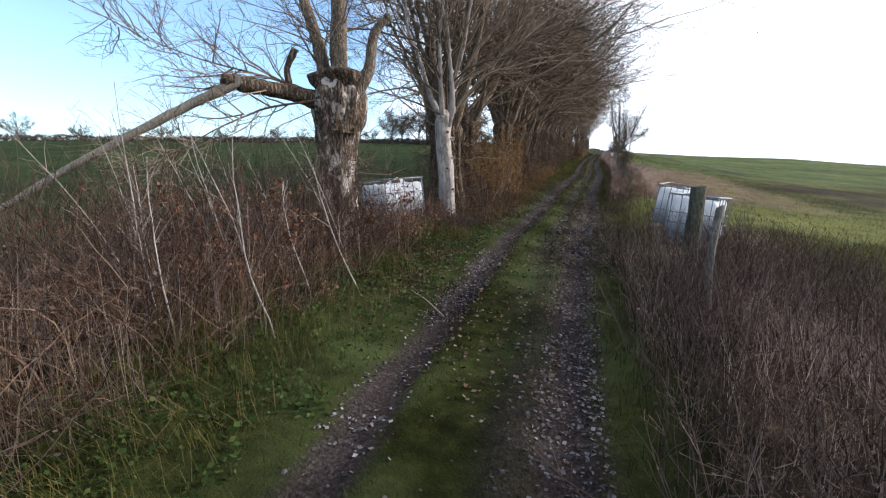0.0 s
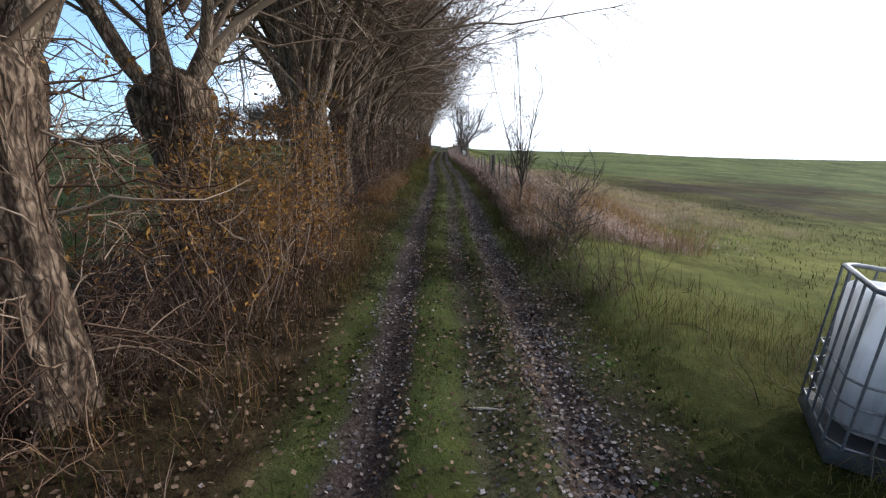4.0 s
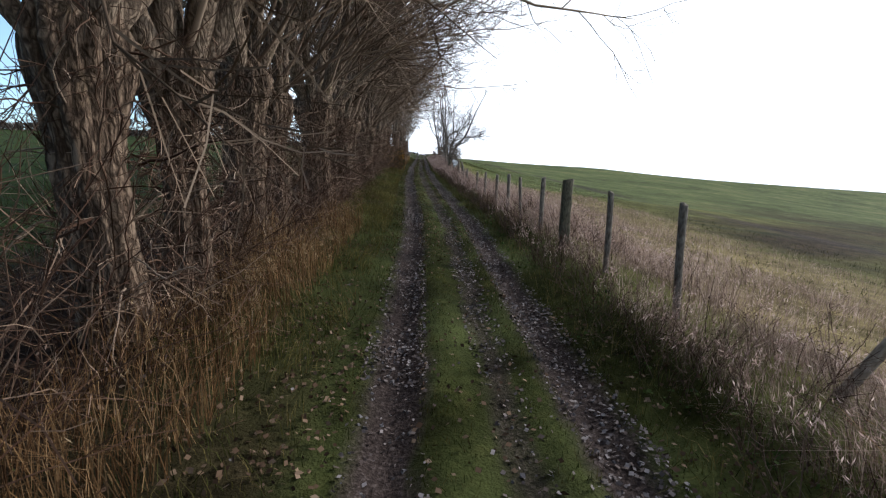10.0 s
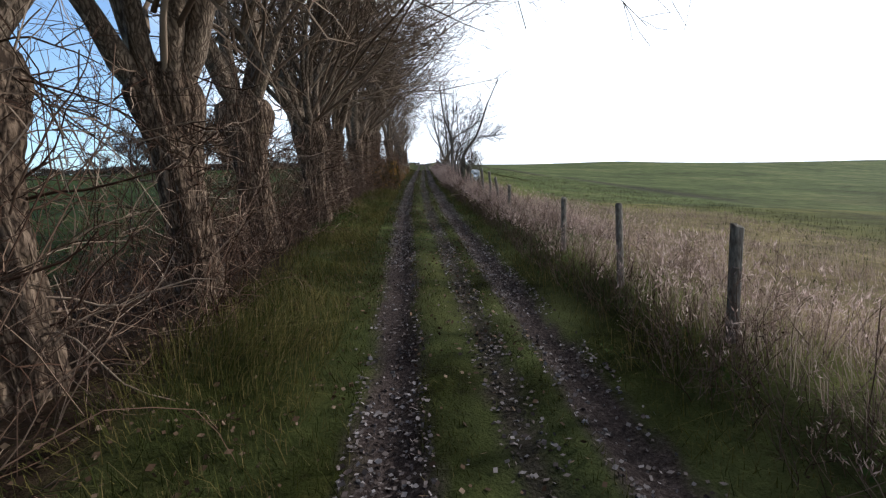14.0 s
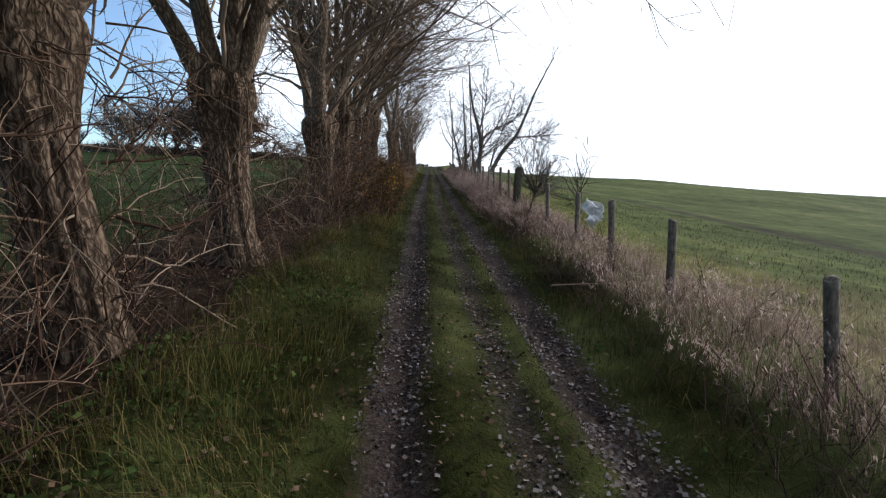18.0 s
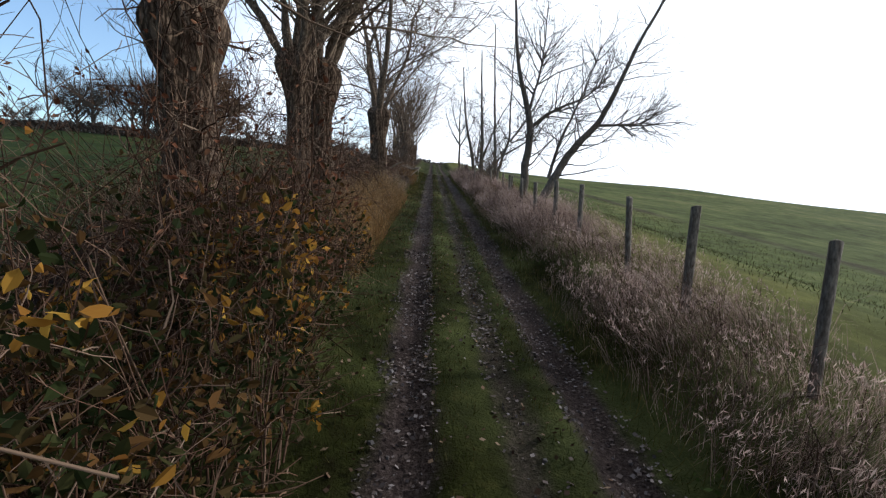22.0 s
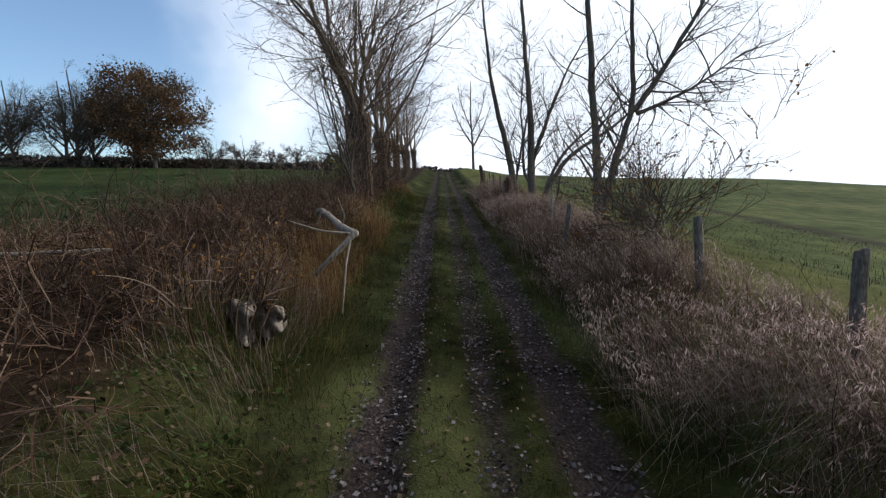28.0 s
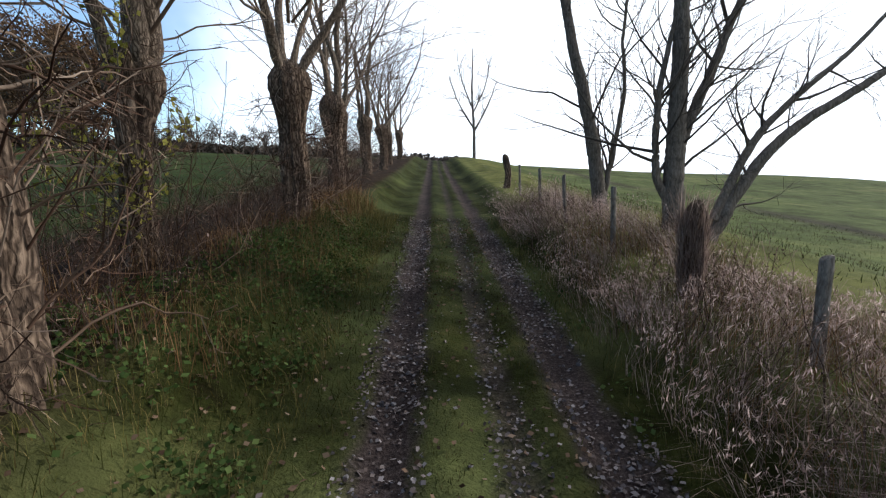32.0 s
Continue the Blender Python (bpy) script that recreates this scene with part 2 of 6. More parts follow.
def ground_material():
    def build(n, link):
        def mask(name):
            a = n("ShaderNodeAttribute")
            a.attribute_name = name
            return a.outputs["Fac"]
        fine, mid, big = noise_tex(n, link, 38, 5), noise_tex(n, link, 5, 5), noise_tex(n, link, 0.13, 4)
        soil = ramp(n, link, fine, (0.3, (0.013, 0.0095, 0.009)), (0.55, (0.038, 0.029, 0.028)), (0.75, (0.09, 0.074, 0.073)))
        turf = ramp(n, link, mid, (0.3, (0.009, 0.0087, 0.003)), (0.52, (0.0175, 0.0205, 0.0055)), (0.75, (0.037, 0.036, 0.012)))
        dead = ramp(n, link, mid, (0.3, (0.010, 0.0065, 0.0045)), (0.6, (0.032, 0.021, 0.0145)), (0.8, (0.075, 0.052, 0.037)))
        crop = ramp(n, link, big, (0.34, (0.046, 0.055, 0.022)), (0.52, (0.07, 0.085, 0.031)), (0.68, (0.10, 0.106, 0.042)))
        rough_field = ramp(n, link, big, (0.36, (0.06, 0.066, 0.02)), (0.5, (0.105, 0.105, 0.034)), (0.64, (0.075, 0.082, 0.024)))
        speck = ramp(n, link, noise_tex(n, link, 0.9, 7, rough=0.75), (0.34, (0.5, 0.5, 0.5)), (0.66, (1.35, 1.32, 1.2)))
        # same crop, darker: lens falloff over the left field put into its colour
        dimmed_crop = ramp(n, link, big, (0.34, (0.018, 0.025, 0.009)), (0.52, (0.027, 0.039, 0.012)), (0.68, (0.04, 0.049, 0.017)))
        c = blend(n, link, mask("left_field_dimming"), crop, dimmed_crop)
        c = blend(n, link, mask("rough_field"), c, rough_field)
        straw = ramp(n, link, mid, (0.3, (0.085, 0.062, 0.032)), (0.55, (0.16, 0.122, 0.066)), (0.75, (0.24, 0.19, 0.11)))
        c = blend(n, link, mask("straw"), c, straw)
        c = blend(n, link, mask("dead"), c, dead)
        c = blend(n, link, mask("turf"), c, turf)
        c = blend(n, link, mask("soil"), c, soil)
        mul = n("ShaderNodeMix")
        mul.data_type, mul.blend_type = "RGBA", "MULTIPLY"
        mul.inputs["Factor"].default_value = 1.0
        link(c, mul.inputs["A"])
        link(speck, mul.inputs["B"])
        return mul.outputs["Result"], fine
    return material("track_and_field_soil", build, rough=0.95, bump=0.8, spec=0.02)


GROUND = ground_material()

# ---- the lie of the land ----
TRACK_Y = np.array([-30, 0, 2.9, 5.1, 9.4, 11.7, 18.3, 22.9, 31.7, 45.9, 61.3, 77.5, 89.6, 200.0])
TRACK_X = np.array([3.0, -0.35, -0.57, -0.65, -0.81, -0.7, -0.76, -0.69, -0.58, -0.93, -1.0, -0.82, -0.7, 0.4])


def track_x(y):
    """The middle of the track."""
    return np.interp(y, TRACK_Y, TRACK_X)


def lumps(x, y, s, k):
    """Cheap rolling unevenness from a few sines."""
    r = np.random.default_rng(k)
    out = 0
    for _ in range(5):
        a, f, p = r.uniform(0, math.pi), s * r.uniform(0.6, 1.7), r.uniform(0, 6.28)
        out = out + np.sin(f * (x * math.cos(a) + y * math.sin(a)) + p)
    return out / 5


def bell(d, w):
    return np.exp(-(d / w) ** 2)


def smooth(a, lo, hi):
    t = np.clip((a - lo) / (hi - lo), 0, 1)
    return t * t * (3 - 2 * t)


def ground_z(x, y):
    x, y = np.asarray(x, float), np.asarray(y, float)
    up = 0.0734 * np.where(y < 110, y, 110 + 45 * np.tanh((y - 110) / 45)) - 0.00012 * np.maximum(y - 170, 0) ** 1.6
    far_up = 0.0734 * np.where(y < 105.5, y, 105.5 + 32.3 * np.tanh((y - 105.5) / 32.3)) - 0.00012 * np.maximum(y - 170, 0) ** 1.6
    over = smooth(x, 2, 25)
    up = up * (1 - over) + far_up * over
    left, right = np.maximum(-x, 0), np.maximum(x, 0)
    out = np.maximum(x - 4, 0)
    side = 14 * np.tanh(0.0613 * left / 14) - 0.0613 * np.where(right < 4, right, 4 + 58 * np.tanh((right - 4) / 58))
    side = side - 0.079 * 61.7 * np.tanh(out / 61.7) + 0.0691 * out * smooth(y, 50, 150) * np.exp(-out / 277) - 0.078 * np.maximum(right - 43, 0)
    far = np.clip((np.hypot(x, y - 45) - 60) / 200, 0, 1)
    crest = (0.55 + 0.2 * smooth(left, 10, 30)) * smooth(y, 112, 140)
    z = up + side + crest + far * 1.2 * lumps(x, y, 0.03, 3)
    d = x - track_x(y)
    near = np.clip(1 - (np.abs(d) - 8) / 8, 0, 1)
    worn = np.clip((y - 2) / 14, 0, 1)
    gate = smooth(y, 7.9, 8.9) * (1 - smooth(y, 13.2, 15.0))
    p = -0.055 * bell(np.abs(d) - 0.68, 0.17) + 0.05 * bell(d + 0.33, 0.2) + 0.05 * bell(d - 0.4, 0.17) - 0.012 * worn * bell(d - 0.1, 0.1)
    p = p + 0.16 / (1 + np.exp(np.clip(-(-d - 1.75) / 0.22, -50, 50))) + 0.24 * (1 - gate) / (1 + np.exp(np.clip(-(d - 1.55) / 0.16, -50, 50)))
    p = p - (0.36 - 0.24 * gate) / (1 + np.exp(np.clip(-(d - 3.4) / 0.4, -50, 50))) - 0.15 / (1 + np.exp(np.clip(-(-d - 4.4) / 0.5, -50, 50)))
    # further up the track runs in a cutting
    deep_r, deep_l = smooth(y, 54, 62), smooth(y, 56, 64)
    p = p + deep_r * (0.2 * smooth(d, 1.3, 2.1) + 0.3 * smooth(d, 2.2, 3.4)) * (1 - smooth(d, 4.5, 9))
    p = p + deep_l * (0.35 * smooth(-d, 1.5, 2.4) + 0.4 * bell(d + 4, 1.3) * (1 - smooth(y, 86, 92))) * (1 - smooth(-d, 5, 9.5))
    p = p + (0.012 + 0.03 * np.clip((np.abs(d) - 1.0) / 0.8, 0, 1)) * lumps(x, y, 3.0, 5) + 0.012 * lumps(x, y, 11, 6)
    return z + near * p


def gz(x, y):
    return float(ground_z(x, y))


# ---- mesh helpers ----
def mesh_of(name, V, F, mat, soft=True):
    """A mesh from vertex and face arrays (faces all of one size)."""
    V, F = np.asarray(V, np.float32), np.asarray(F, np.int32)
    me = bpy.data.meshes.new(name)
    me.vertices.add(len(V))
    me.vertices.foreach_set("co", V.ravel())
    k = F.shape[1]
    me.loops.add(len(F) * k)
    me.loops.foreach_set("vertex_index", F.ravel())
    me.polygons.add(len(F))
    me.polygons.foreach_set("loop_start", np.arange(len(F), dtype=np.int32) * k)
    me.polygons.foreach_set("use_smooth", np.full(len(F), soft))
    me.update(calc_edges=True)
    me.validate()
    me.materials.append(mat)
    return me


def part(name, me, parent, label=""):
    ob = new(name, me)
    ob.parent = parent
    if label:
        ob["label"] = label
    return ob


def thing(name, at, label, category, group="", kind=""):
    e = new(name)
    e.location = at
    return tagged(e, label, category, group, kind)


def joined(*pieces):
    Vs, Fs, k = [], [], 0
    for V, F in pieces:
        Vs.append(np.asarray(V).reshape(-1, 3))
        Fs.append(np.asarray(F) + k)
        k += len(Vs[-1])
    return np.concatenate(Vs), np.concatenate(Fs)


def tubes(P, R, sides=6, cap=False):
    """P: tubes x points x 3, R: tubes x points. Quads only."""
    P, R = np.asarray(P, float), np.asarray(R, float)
    K, n, _ = P.shape
    T = np.gradient(P, axis=1)
    T /= np.linalg.norm(T, axis=2, keepdims=True) + 1e-9
    ref = np.where(np.abs(T[:, :1, 2:3]) > 0.9, np.array([1.0, 0, 0]), np.array([0, 0, 1.0]))
    U = np.cross(T, np.broadcast_to(ref, T.shape))
    U /= np.linalg.norm(U, axis=2, keepdims=True) + 1e-9
    W = np.cross(T, U)
    a = np.arange(sides) * 2 * math.pi / sides
    V = P[:, :, None] + R[:, :, None, None] * (np.cos(a)[:, None] * U[:, :, None] + np.sin(a)[:, None] * W[:, :, None])
    k, i, s = np.meshgrid(np.arange(K), np.arange(n - 1), np.arange(sides), indexing="ij")
    s2 = (s + 1) % sides
    at = lambda i_, s_: (k * n + i_) * sides + s_
    F = np.stack([at(i, s), at(i, s2), at(i + 1, s2), at(i + 1, s)], -1).reshape(-1, 4)
    return V.reshape(-1, 3), F


def ribbons(P, R, seed=0):
    """The thinnest twigs: narrow strips, each turned its own way."""
    P, R = np.asarray(P, float), np.asarray(R, float)
    K, n, _ = P.shape
    q = np.random.default_rng(seed).normal(size=(K, 1, 3))
    T = P[:, -1:] - P[:, :1]
    S = np.cross(np.broadcast_to(T, (K, 1, 3)), q)
    S /= np.linalg.norm(S, axis=2, keepdims=True) + 1e-9
    V = np.stack([P - S * R[:, :, None], P + S * R[:, :, None]], 2)
    k, i = np.meshgrid(np.arange(K), np.arange(n - 1), indexing="ij")
    a = (k * n + i) * 2
    return V.reshape(-1, 3), np.stack([a, a + 1, a + 3, a + 2], -1).reshape(-1, 4)


def wander(rng, start, way, length, n, bend=0.25, lift=0.0, pull=(0, 0, 0)):
    """Curved lines: start K x 3, way K x 3, length K -> K x n x 3."""
    K = len(start)
    d = way / (np.linalg.norm(way, axis=1, keepdims=True) + 1e-9)
    P = np.empty((K, n, 3))
    P[:, 0] = start
    step = (np.asarray(length) / (n - 1))[:, None]
    for i in range(1, n):
        d = d + bend * rng.normal(size=(K, 3)) + np.array([0, 0, lift]) + np.asarray(pull)
        d /= np.linalg.norm(d, axis=1, keepdims=True)
        P[:, i] = P[:, i - 1] + d * step
    return P


def sprout(rng, P, R, count, angle, length, r0, r1, n, lo=0.25, bend=0.18, lift=0.06, pull=(0, 0, 0)):
    """count children on each line of P."""
    K, m, _ = P.shape
    par = np.repeat(np.arange(K), count)
    u = rng.uniform(lo, 1.0, len(par)) * (m - 1)
    i = np.minimum(u.astype(int), m - 2)
    w = (u - i)[:, None]
    start = P[par, i] * (1 - w) + P[par, i + 1] * w
    t = P[par, i + 1] - P[par, i]
    t /= np.linalg.norm(t, axis=1, keepdims=True) + 1e-9
    q = rng.normal(size=t.shape)
    q -= (q * t).sum(1, keepdims=True) * t
    q /= np.linalg.norm(q, axis=1, keepdims=True) + 1e-9
    a = np.radians(rng.normal(angle, angle * 0.25, len(par)))[:, None]
    way = np.cos(a) * t + np.sin(a) * q
    size = rng.uniform(0.5, 1.0, len(par)) * (1.15 - 0.6 * u / (m - 1))
    C = wander(rng, start, way, length * size, n, bend, lift, pull)
    rad = np.minimum(r0 * size, 0.8 * R[par, i])[:, None] * np.linspace(1, r1 / r0, n)[None]
    return C, np.maximum(rad, r1 * 0.7)


def quads_at(C, U, W):
    """Flat four-cornered leaves: centre, half width and half length vectors."""
    V = np.stack([C - W, C + U, C + W, C - U], 1)
    return V.reshape(-1, 3), np.arange(len(C) * 4).reshape(-1, 4)


def rand_unit(rng, n):
    v = rng.normal(size=(n, 3))
    return v / np.linalg.norm(v, axis=1, keepdims=True)


def leaves_at(rng, C, size, flat=0.0):
    n = len(C)
    W, Q = rand_unit(rng, n), rand_unit(rng, n)
    W[:, 2] *= 1 - flat
    Q[:, 2] *= 1 - flat
    U = np.cross(W, np.cross(W, Q))
    U /= np.linalg.norm(U, axis=1, keepdims=True) + 1e-9
    s = size * rng.uniform(0.5, 1.2, n)[:, None]
    return quads_at(C, U * s * 0.36, W * s * 0.5)


def broad_leaves(rng, C, size):
    """Leaves with a body: two halves folded a little along the midrib."""
    n = len(C)
    W, Q = rand_unit(rng, n), rand_unit(rng, n)
    U = np.cross(W, Q)
    U /= np.linalg.norm(U, axis=1, keepdims=True) + 1e-9
    N = np.cross(W, U)
    s = size * rng.uniform(0.5, 1.2, n)[:, None]
    fold = 0.12 * N
    pts = [C - 0.5 * s * W, C + s * (-0.22 * W + 0.27 * U + fold), C + s * (0.15 * W + 0.25 * U + fold), C + 0.55 * s * W, C + s * (0.15 * W - 0.25 * U + fold), C + s * (-0.22 * W - 0.27 * U + fold)]
    i = np.arange(n)[:, None] * 6
    return np.stack(pts, 1).reshape(-1, 3), np.concatenate([i + np.array([0, 1, 2, 3]), i + np.array([0, 3, 4, 5])])


def blades(rng, x, y, h, w, lean=0.35, bend=0.5, two=True, z=None):
    """Grass blades rooted in the ground, drooping with height."""
    n = len(x)
    z_free = z is None
    z = ground_z(x, y) - 0.01 if z is None else z
    B = np.stack([x, y, z], 1)
    a = rng.uniform(0, 6.283, n)
    out = np.stack([np.cos(a), np.sin(a), np.zeros(n)], 1)
    if two and z_free:
        out = 0.75 * out + np.stack([1.5 * lumps(x, y, 2.1, 71), 1.5 * lumps(x, y, 2.1, 72), np.zeros(n)], 1)
    tw = rng.uniform(0, 6.283, n)
    side = np.stack([np.cos(tw), np.sin(tw), np.zeros(n)], 1)
    h = patchy(x, y, h) if two and z_free else h
    ln = (np.minimum(np.abs(rng.normal(0, lean, n)), 0.9) * np.minimum(h, 0.55))[:, None]
    up = np.array([0, 0, 1.0]) * h[:, None]
    w = np.broadcast_to(np.asarray(w, float), (n,))[:, None]
    if not two:
        tip = B + up + out * ln
        V = np.stack([B - side * w / 2, B + side * w / 2, tip + side * w * 0.12, tip - side * w * 0.12], 1)
        return V.reshape(-1, 3), np.arange(n * 4).reshape(-1, 4)
    droop = bend * rng.uniform(0, 1, n)[:, None] ** 1.5
    mid = B + (0.66 - 0.06 * droop) * up + 0.4 * out * ln
    tip = B + up * (1 - 0.6 * droop) + out * ln * (1 + 0.8 * droop)
    V = np.stack([B - side * w / 2, B + side * w / 2, mid + side * w * 0.38, mid - side * w * 0.38, tip + side * w * 0.1, tip - side * w * 0.1], 1)
    i = np.arange(n)[:, None] * 6
    F = np.concatenate([i + np.array([0, 1, 2, 3]), i + np.array([3, 2, 4, 5])])
    return V.reshape(-1, 3), F


def patchy(x, y, h, key=3):
    """Heights that rise and fall from clump to clump."""
    return h * np.clip(0.8 + 0.6 * lumps(x, y, 1.7, key) + 0.55 * lumps(x, y, 5.0, key + 1), 0.3, 1.4)


def strew(rng, n, d0, d1, y0, y1, clump=0.0, key=11):
    """Places beside the track: d metres from its middle. clump: how patchy."""
    y = rng.uniform(y0, y1, n)
    x = track_x(y) + rng.uniform(d0, d1, n)
    if clump:
        keep = rng.uniform(0, 1, n) < np.clip(0.5 + clump * (lumps(x, y, 1.9, key) + 0.6 * lumps(x, y, 5.5, key + 1)), 0.03, 1)
        x, y = x[keep], y[keep]
    return x, y


def stuff(name, V, F, mat, label, category, soft=False):
    return tagged(new(name, mesh_of(name, V, F, mat, soft)), label, category, kind="stuff")


# ---- ground: one sheet ----
def make_ground():
    def axis(fine_lo, fine_hi, step, lo, hi, grow=1.13):
        a = list(np.arange(fine_lo, fine_hi, step))
        s, v = step, a[-1]
        while v < hi:
            s *= grow
            v += s
            a.append(v)
        s, v, b = step, a[0], []
        while v > lo:
            s *= grow
            v -= s
            b.append(v)
        return np.array(b[::-1] + a)
    xs = axis(-3.0, 1.6, 0.075, -900, 900, 1.11)
    ys = axis(-1.0, 98.0, 0.24, -500, 1500, 1.1)
    X, Y = np.meshgrid(xs, ys)
    Z = ground_z(X, Y)
    nx, ny = len(xs), len(ys)
    V = np.stack([X, Y, Z], -1).reshape(-1, 3)
    i, j = np.meshgrid(np.arange(nx - 1), np.arange(ny - 1))
    a = j * nx + i
    F = np.stack([a, a + 1, a + 1 + nx, a + nx], -1).reshape(-1, 4)
    me = mesh_of("ground", V, F, GROUND)
    d = X - track_x(Y)
    wob = 0.07 * lumps(X, Y, 4, 21) + 0.05 * lumps(X, Y, 13, 22)
    worn = np.clip((Y - 2) / 14, 0, 1)
    soil = np.maximum(1 - smooth(np.abs(np.abs(d + wob) - 0.68), 0.14, 0.26), 0.75 * worn * (1 - smooth(np.abs(d - 0.1 + wob), 0.05, 0.16)))
    soil = np.maximum(soil, (1 - worn) * 0.7 * (1 - smooth(np.abs(d - 0.6 + wob), 0.25, 0.5)))
    # worn wide and bare where the gateway opens
    soil = np.maximum(soil, 0.6 * smooth(Y, 6.5, 8.5) * (1 - smooth(Y, 14, 17)) * (1 - smooth(np.abs(d - 0.75 + 2 * wob), 0.4, 0.75)) * np.clip(0.75 + 0.6 * lumps(X, Y, 2.4, 25), 0.2, 1))
    # a bare tramline that crosses the crop field
    line = X - 15 + 0.042 * (Y - 30)
    soil = np.maximum(soil, 0.75 * (1 - smooth(np.abs(line + 0.3 * lumps(X, Y, 0.4, 31)), 0.35, 0.8)) * (Y > 26) * (Y < 130))
    turf = 1 - smooth(np.abs(d + wob + 0.25), 1.7, 2.3)
    turf = turf * np.clip(0.8 + 0.55 * lumps(X, Y, 2.2, 23) + 0.3 * lumps(X, Y, 6, 24), 0.25, 1)
    turf = turf * (1 - 0.75 * smooth(-d, 0.9, 1.3) * smooth(Y, 3, 6) * (1 - smooth(Y, 22, 28)))
    gap = bell(Y - 11, 2.6)
    turf = np.maximum(turf, gap * smooth(d, 0, 1) * (1 - smooth(d, 5, 9)))
    dead = np.maximum(smooth(-d, 0.9, 1.4) * smooth(Y, 3, 6) * (1 - smooth(Y, 22, 28)) * (-d < 4), 0)
    dead = np.maximum(dead, smooth(d, 1.2, 1.6) * (1 - smooth(d, 4.6, 6.5)) * (1 - smooth(Y, 7.5, 9)))
    dead = np.maximum(dead, smooth(-d, 1.9, 2.4) * (1 - smooth(-d, 4.8, 6.5)), smooth(d, 1.4, 1.8) * (1 - smooth(d, 2.6, 3.4)) * (1 - gap))
    # a dark strip of dead weeds across the rough field
    scrub = Y - 34 - 0.75 * (X - 11)
    dead = np.maximum(dead, 0.95 * bell(scrub + 4 * lumps(X, Y, 0.3, 41), 11) * smooth(X, 7.5, 10.5) * (1 - smooth(X, 30, 46)) * np.clip(0.85 + 0.5 * lumps(X, Y, 0.9, 42), 0, 1))
    rf = smooth(X, 0, 2) * (1 - smooth(X + (1 + 6 * (1 - smooth(Y, 16, 44))) * lumps(X, Y, 0.12, 33), 3.4 + 26 * (1 - smooth(Y, 16, 44)) + 4 * (1 - smooth(Y, 44, 56)), 5.5 + 50 * (1 - smooth(Y, 16, 44))))
    strip = 0.8 * smooth(X, 1.6, 2.4) * (1 - smooth(X + 1.2 * lumps(X, Y, 0.4, 35), 6.5, 10.5)) * smooth(Y, 20, 25) * (1 - smooth(Y, 42, 54))
    for key, val in (("straw", strip), ("soil", soil), ("turf", turf), ("dead", dead), ("rough_field", rf), ("left_field_dimming", smooth(-d, 3.5, 5.0))):
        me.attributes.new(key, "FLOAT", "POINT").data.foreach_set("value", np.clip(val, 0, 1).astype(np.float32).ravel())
    return tagged(new("ground", me), "rutted farm track between grassy verges and green fields on a slope", "ground", kind="structure")


make_ground()


# ---- trees ----
def trunk_mesh(rng, r, h, lean, flare=1.35, head=1.25, sides=56, rings=34, furrow=0.075, mat=BARK, sway=0.0):
    """A furrowed pollard trunk with root flare and a knobbly swollen head."""
    u = np.linspace(0, 1, rings)
    z = -0.25 + (h + 0.25) * u
    prof = 1 + (flare - 1) * np.exp(-u * 9) + (head - 1) * np.exp(-((u - 0.88) / 0.16) ** 2)
    prof[-4:] *= np.array([0.97, 0.88, 0.68, 0.25])
    a = np.arange(sides) * 2 * math.pi / sides
    A, U = np.meshgrid(a, u)
    f = np.zeros_like(A)
    for k, amp in ((3, 0.10), (5, 0.06), (9, 0.8 * furrow), (15, furrow), (23, 0.6 * furrow)):
        ph = rng.uniform(0, 6.28) + rng.normal(0, 0.5) * np.sin(3 * U + rng.uniform(0, 6))
        f += amp * np.sin(k * A + ph + 1.2 * np.sin(5 * U + k))
    f += 0.06 * np.sin(11 * U + 2 * A + rng.uniform(0, 6)) + rng.normal(0, 0.025, A.shape)
    for _ in range(13):
        f += rng.uniform(0.06, 0.16) * np.exp(-((U - rng.uniform(0.15, 0.9)) / rng.uniform(0.05, 0.1)) ** 2 - (np.sin((A - rng.uniform(0, 6.28)) / 2) / 0.16) ** 2)
    Rr = 0.8 * r * prof[:, None] * (1 + f)
    bow = rng.normal(0, 0.05, 2)
    cx = lean[0] * U * h + bow[0] * np.sin(U * math.pi) + sway * np.sin(1.6 * U * math.pi + 0.4) * U
    cy = lean[1] * U * h + bow[1] * np.sin(U * math.pi)
    V = np.stack([cx + Rr * np.cos(A), cy + Rr * np.sin(A), np.broadcast_to(z[:, None], A.shape)], -1).reshape(-1, 3)
    i, s = np.meshgrid(np.arange(rings - 1), np.arange(sides), indexing="ij")
    s2 = (s + 1) % sides
    F = np.stack([i * sides + s, i * sides + s2, (i + 1) * sides + s2, (i + 1) * sides + s], -1).reshape(-1, 4)
    return mesh_of("trunk", V, F, mat)


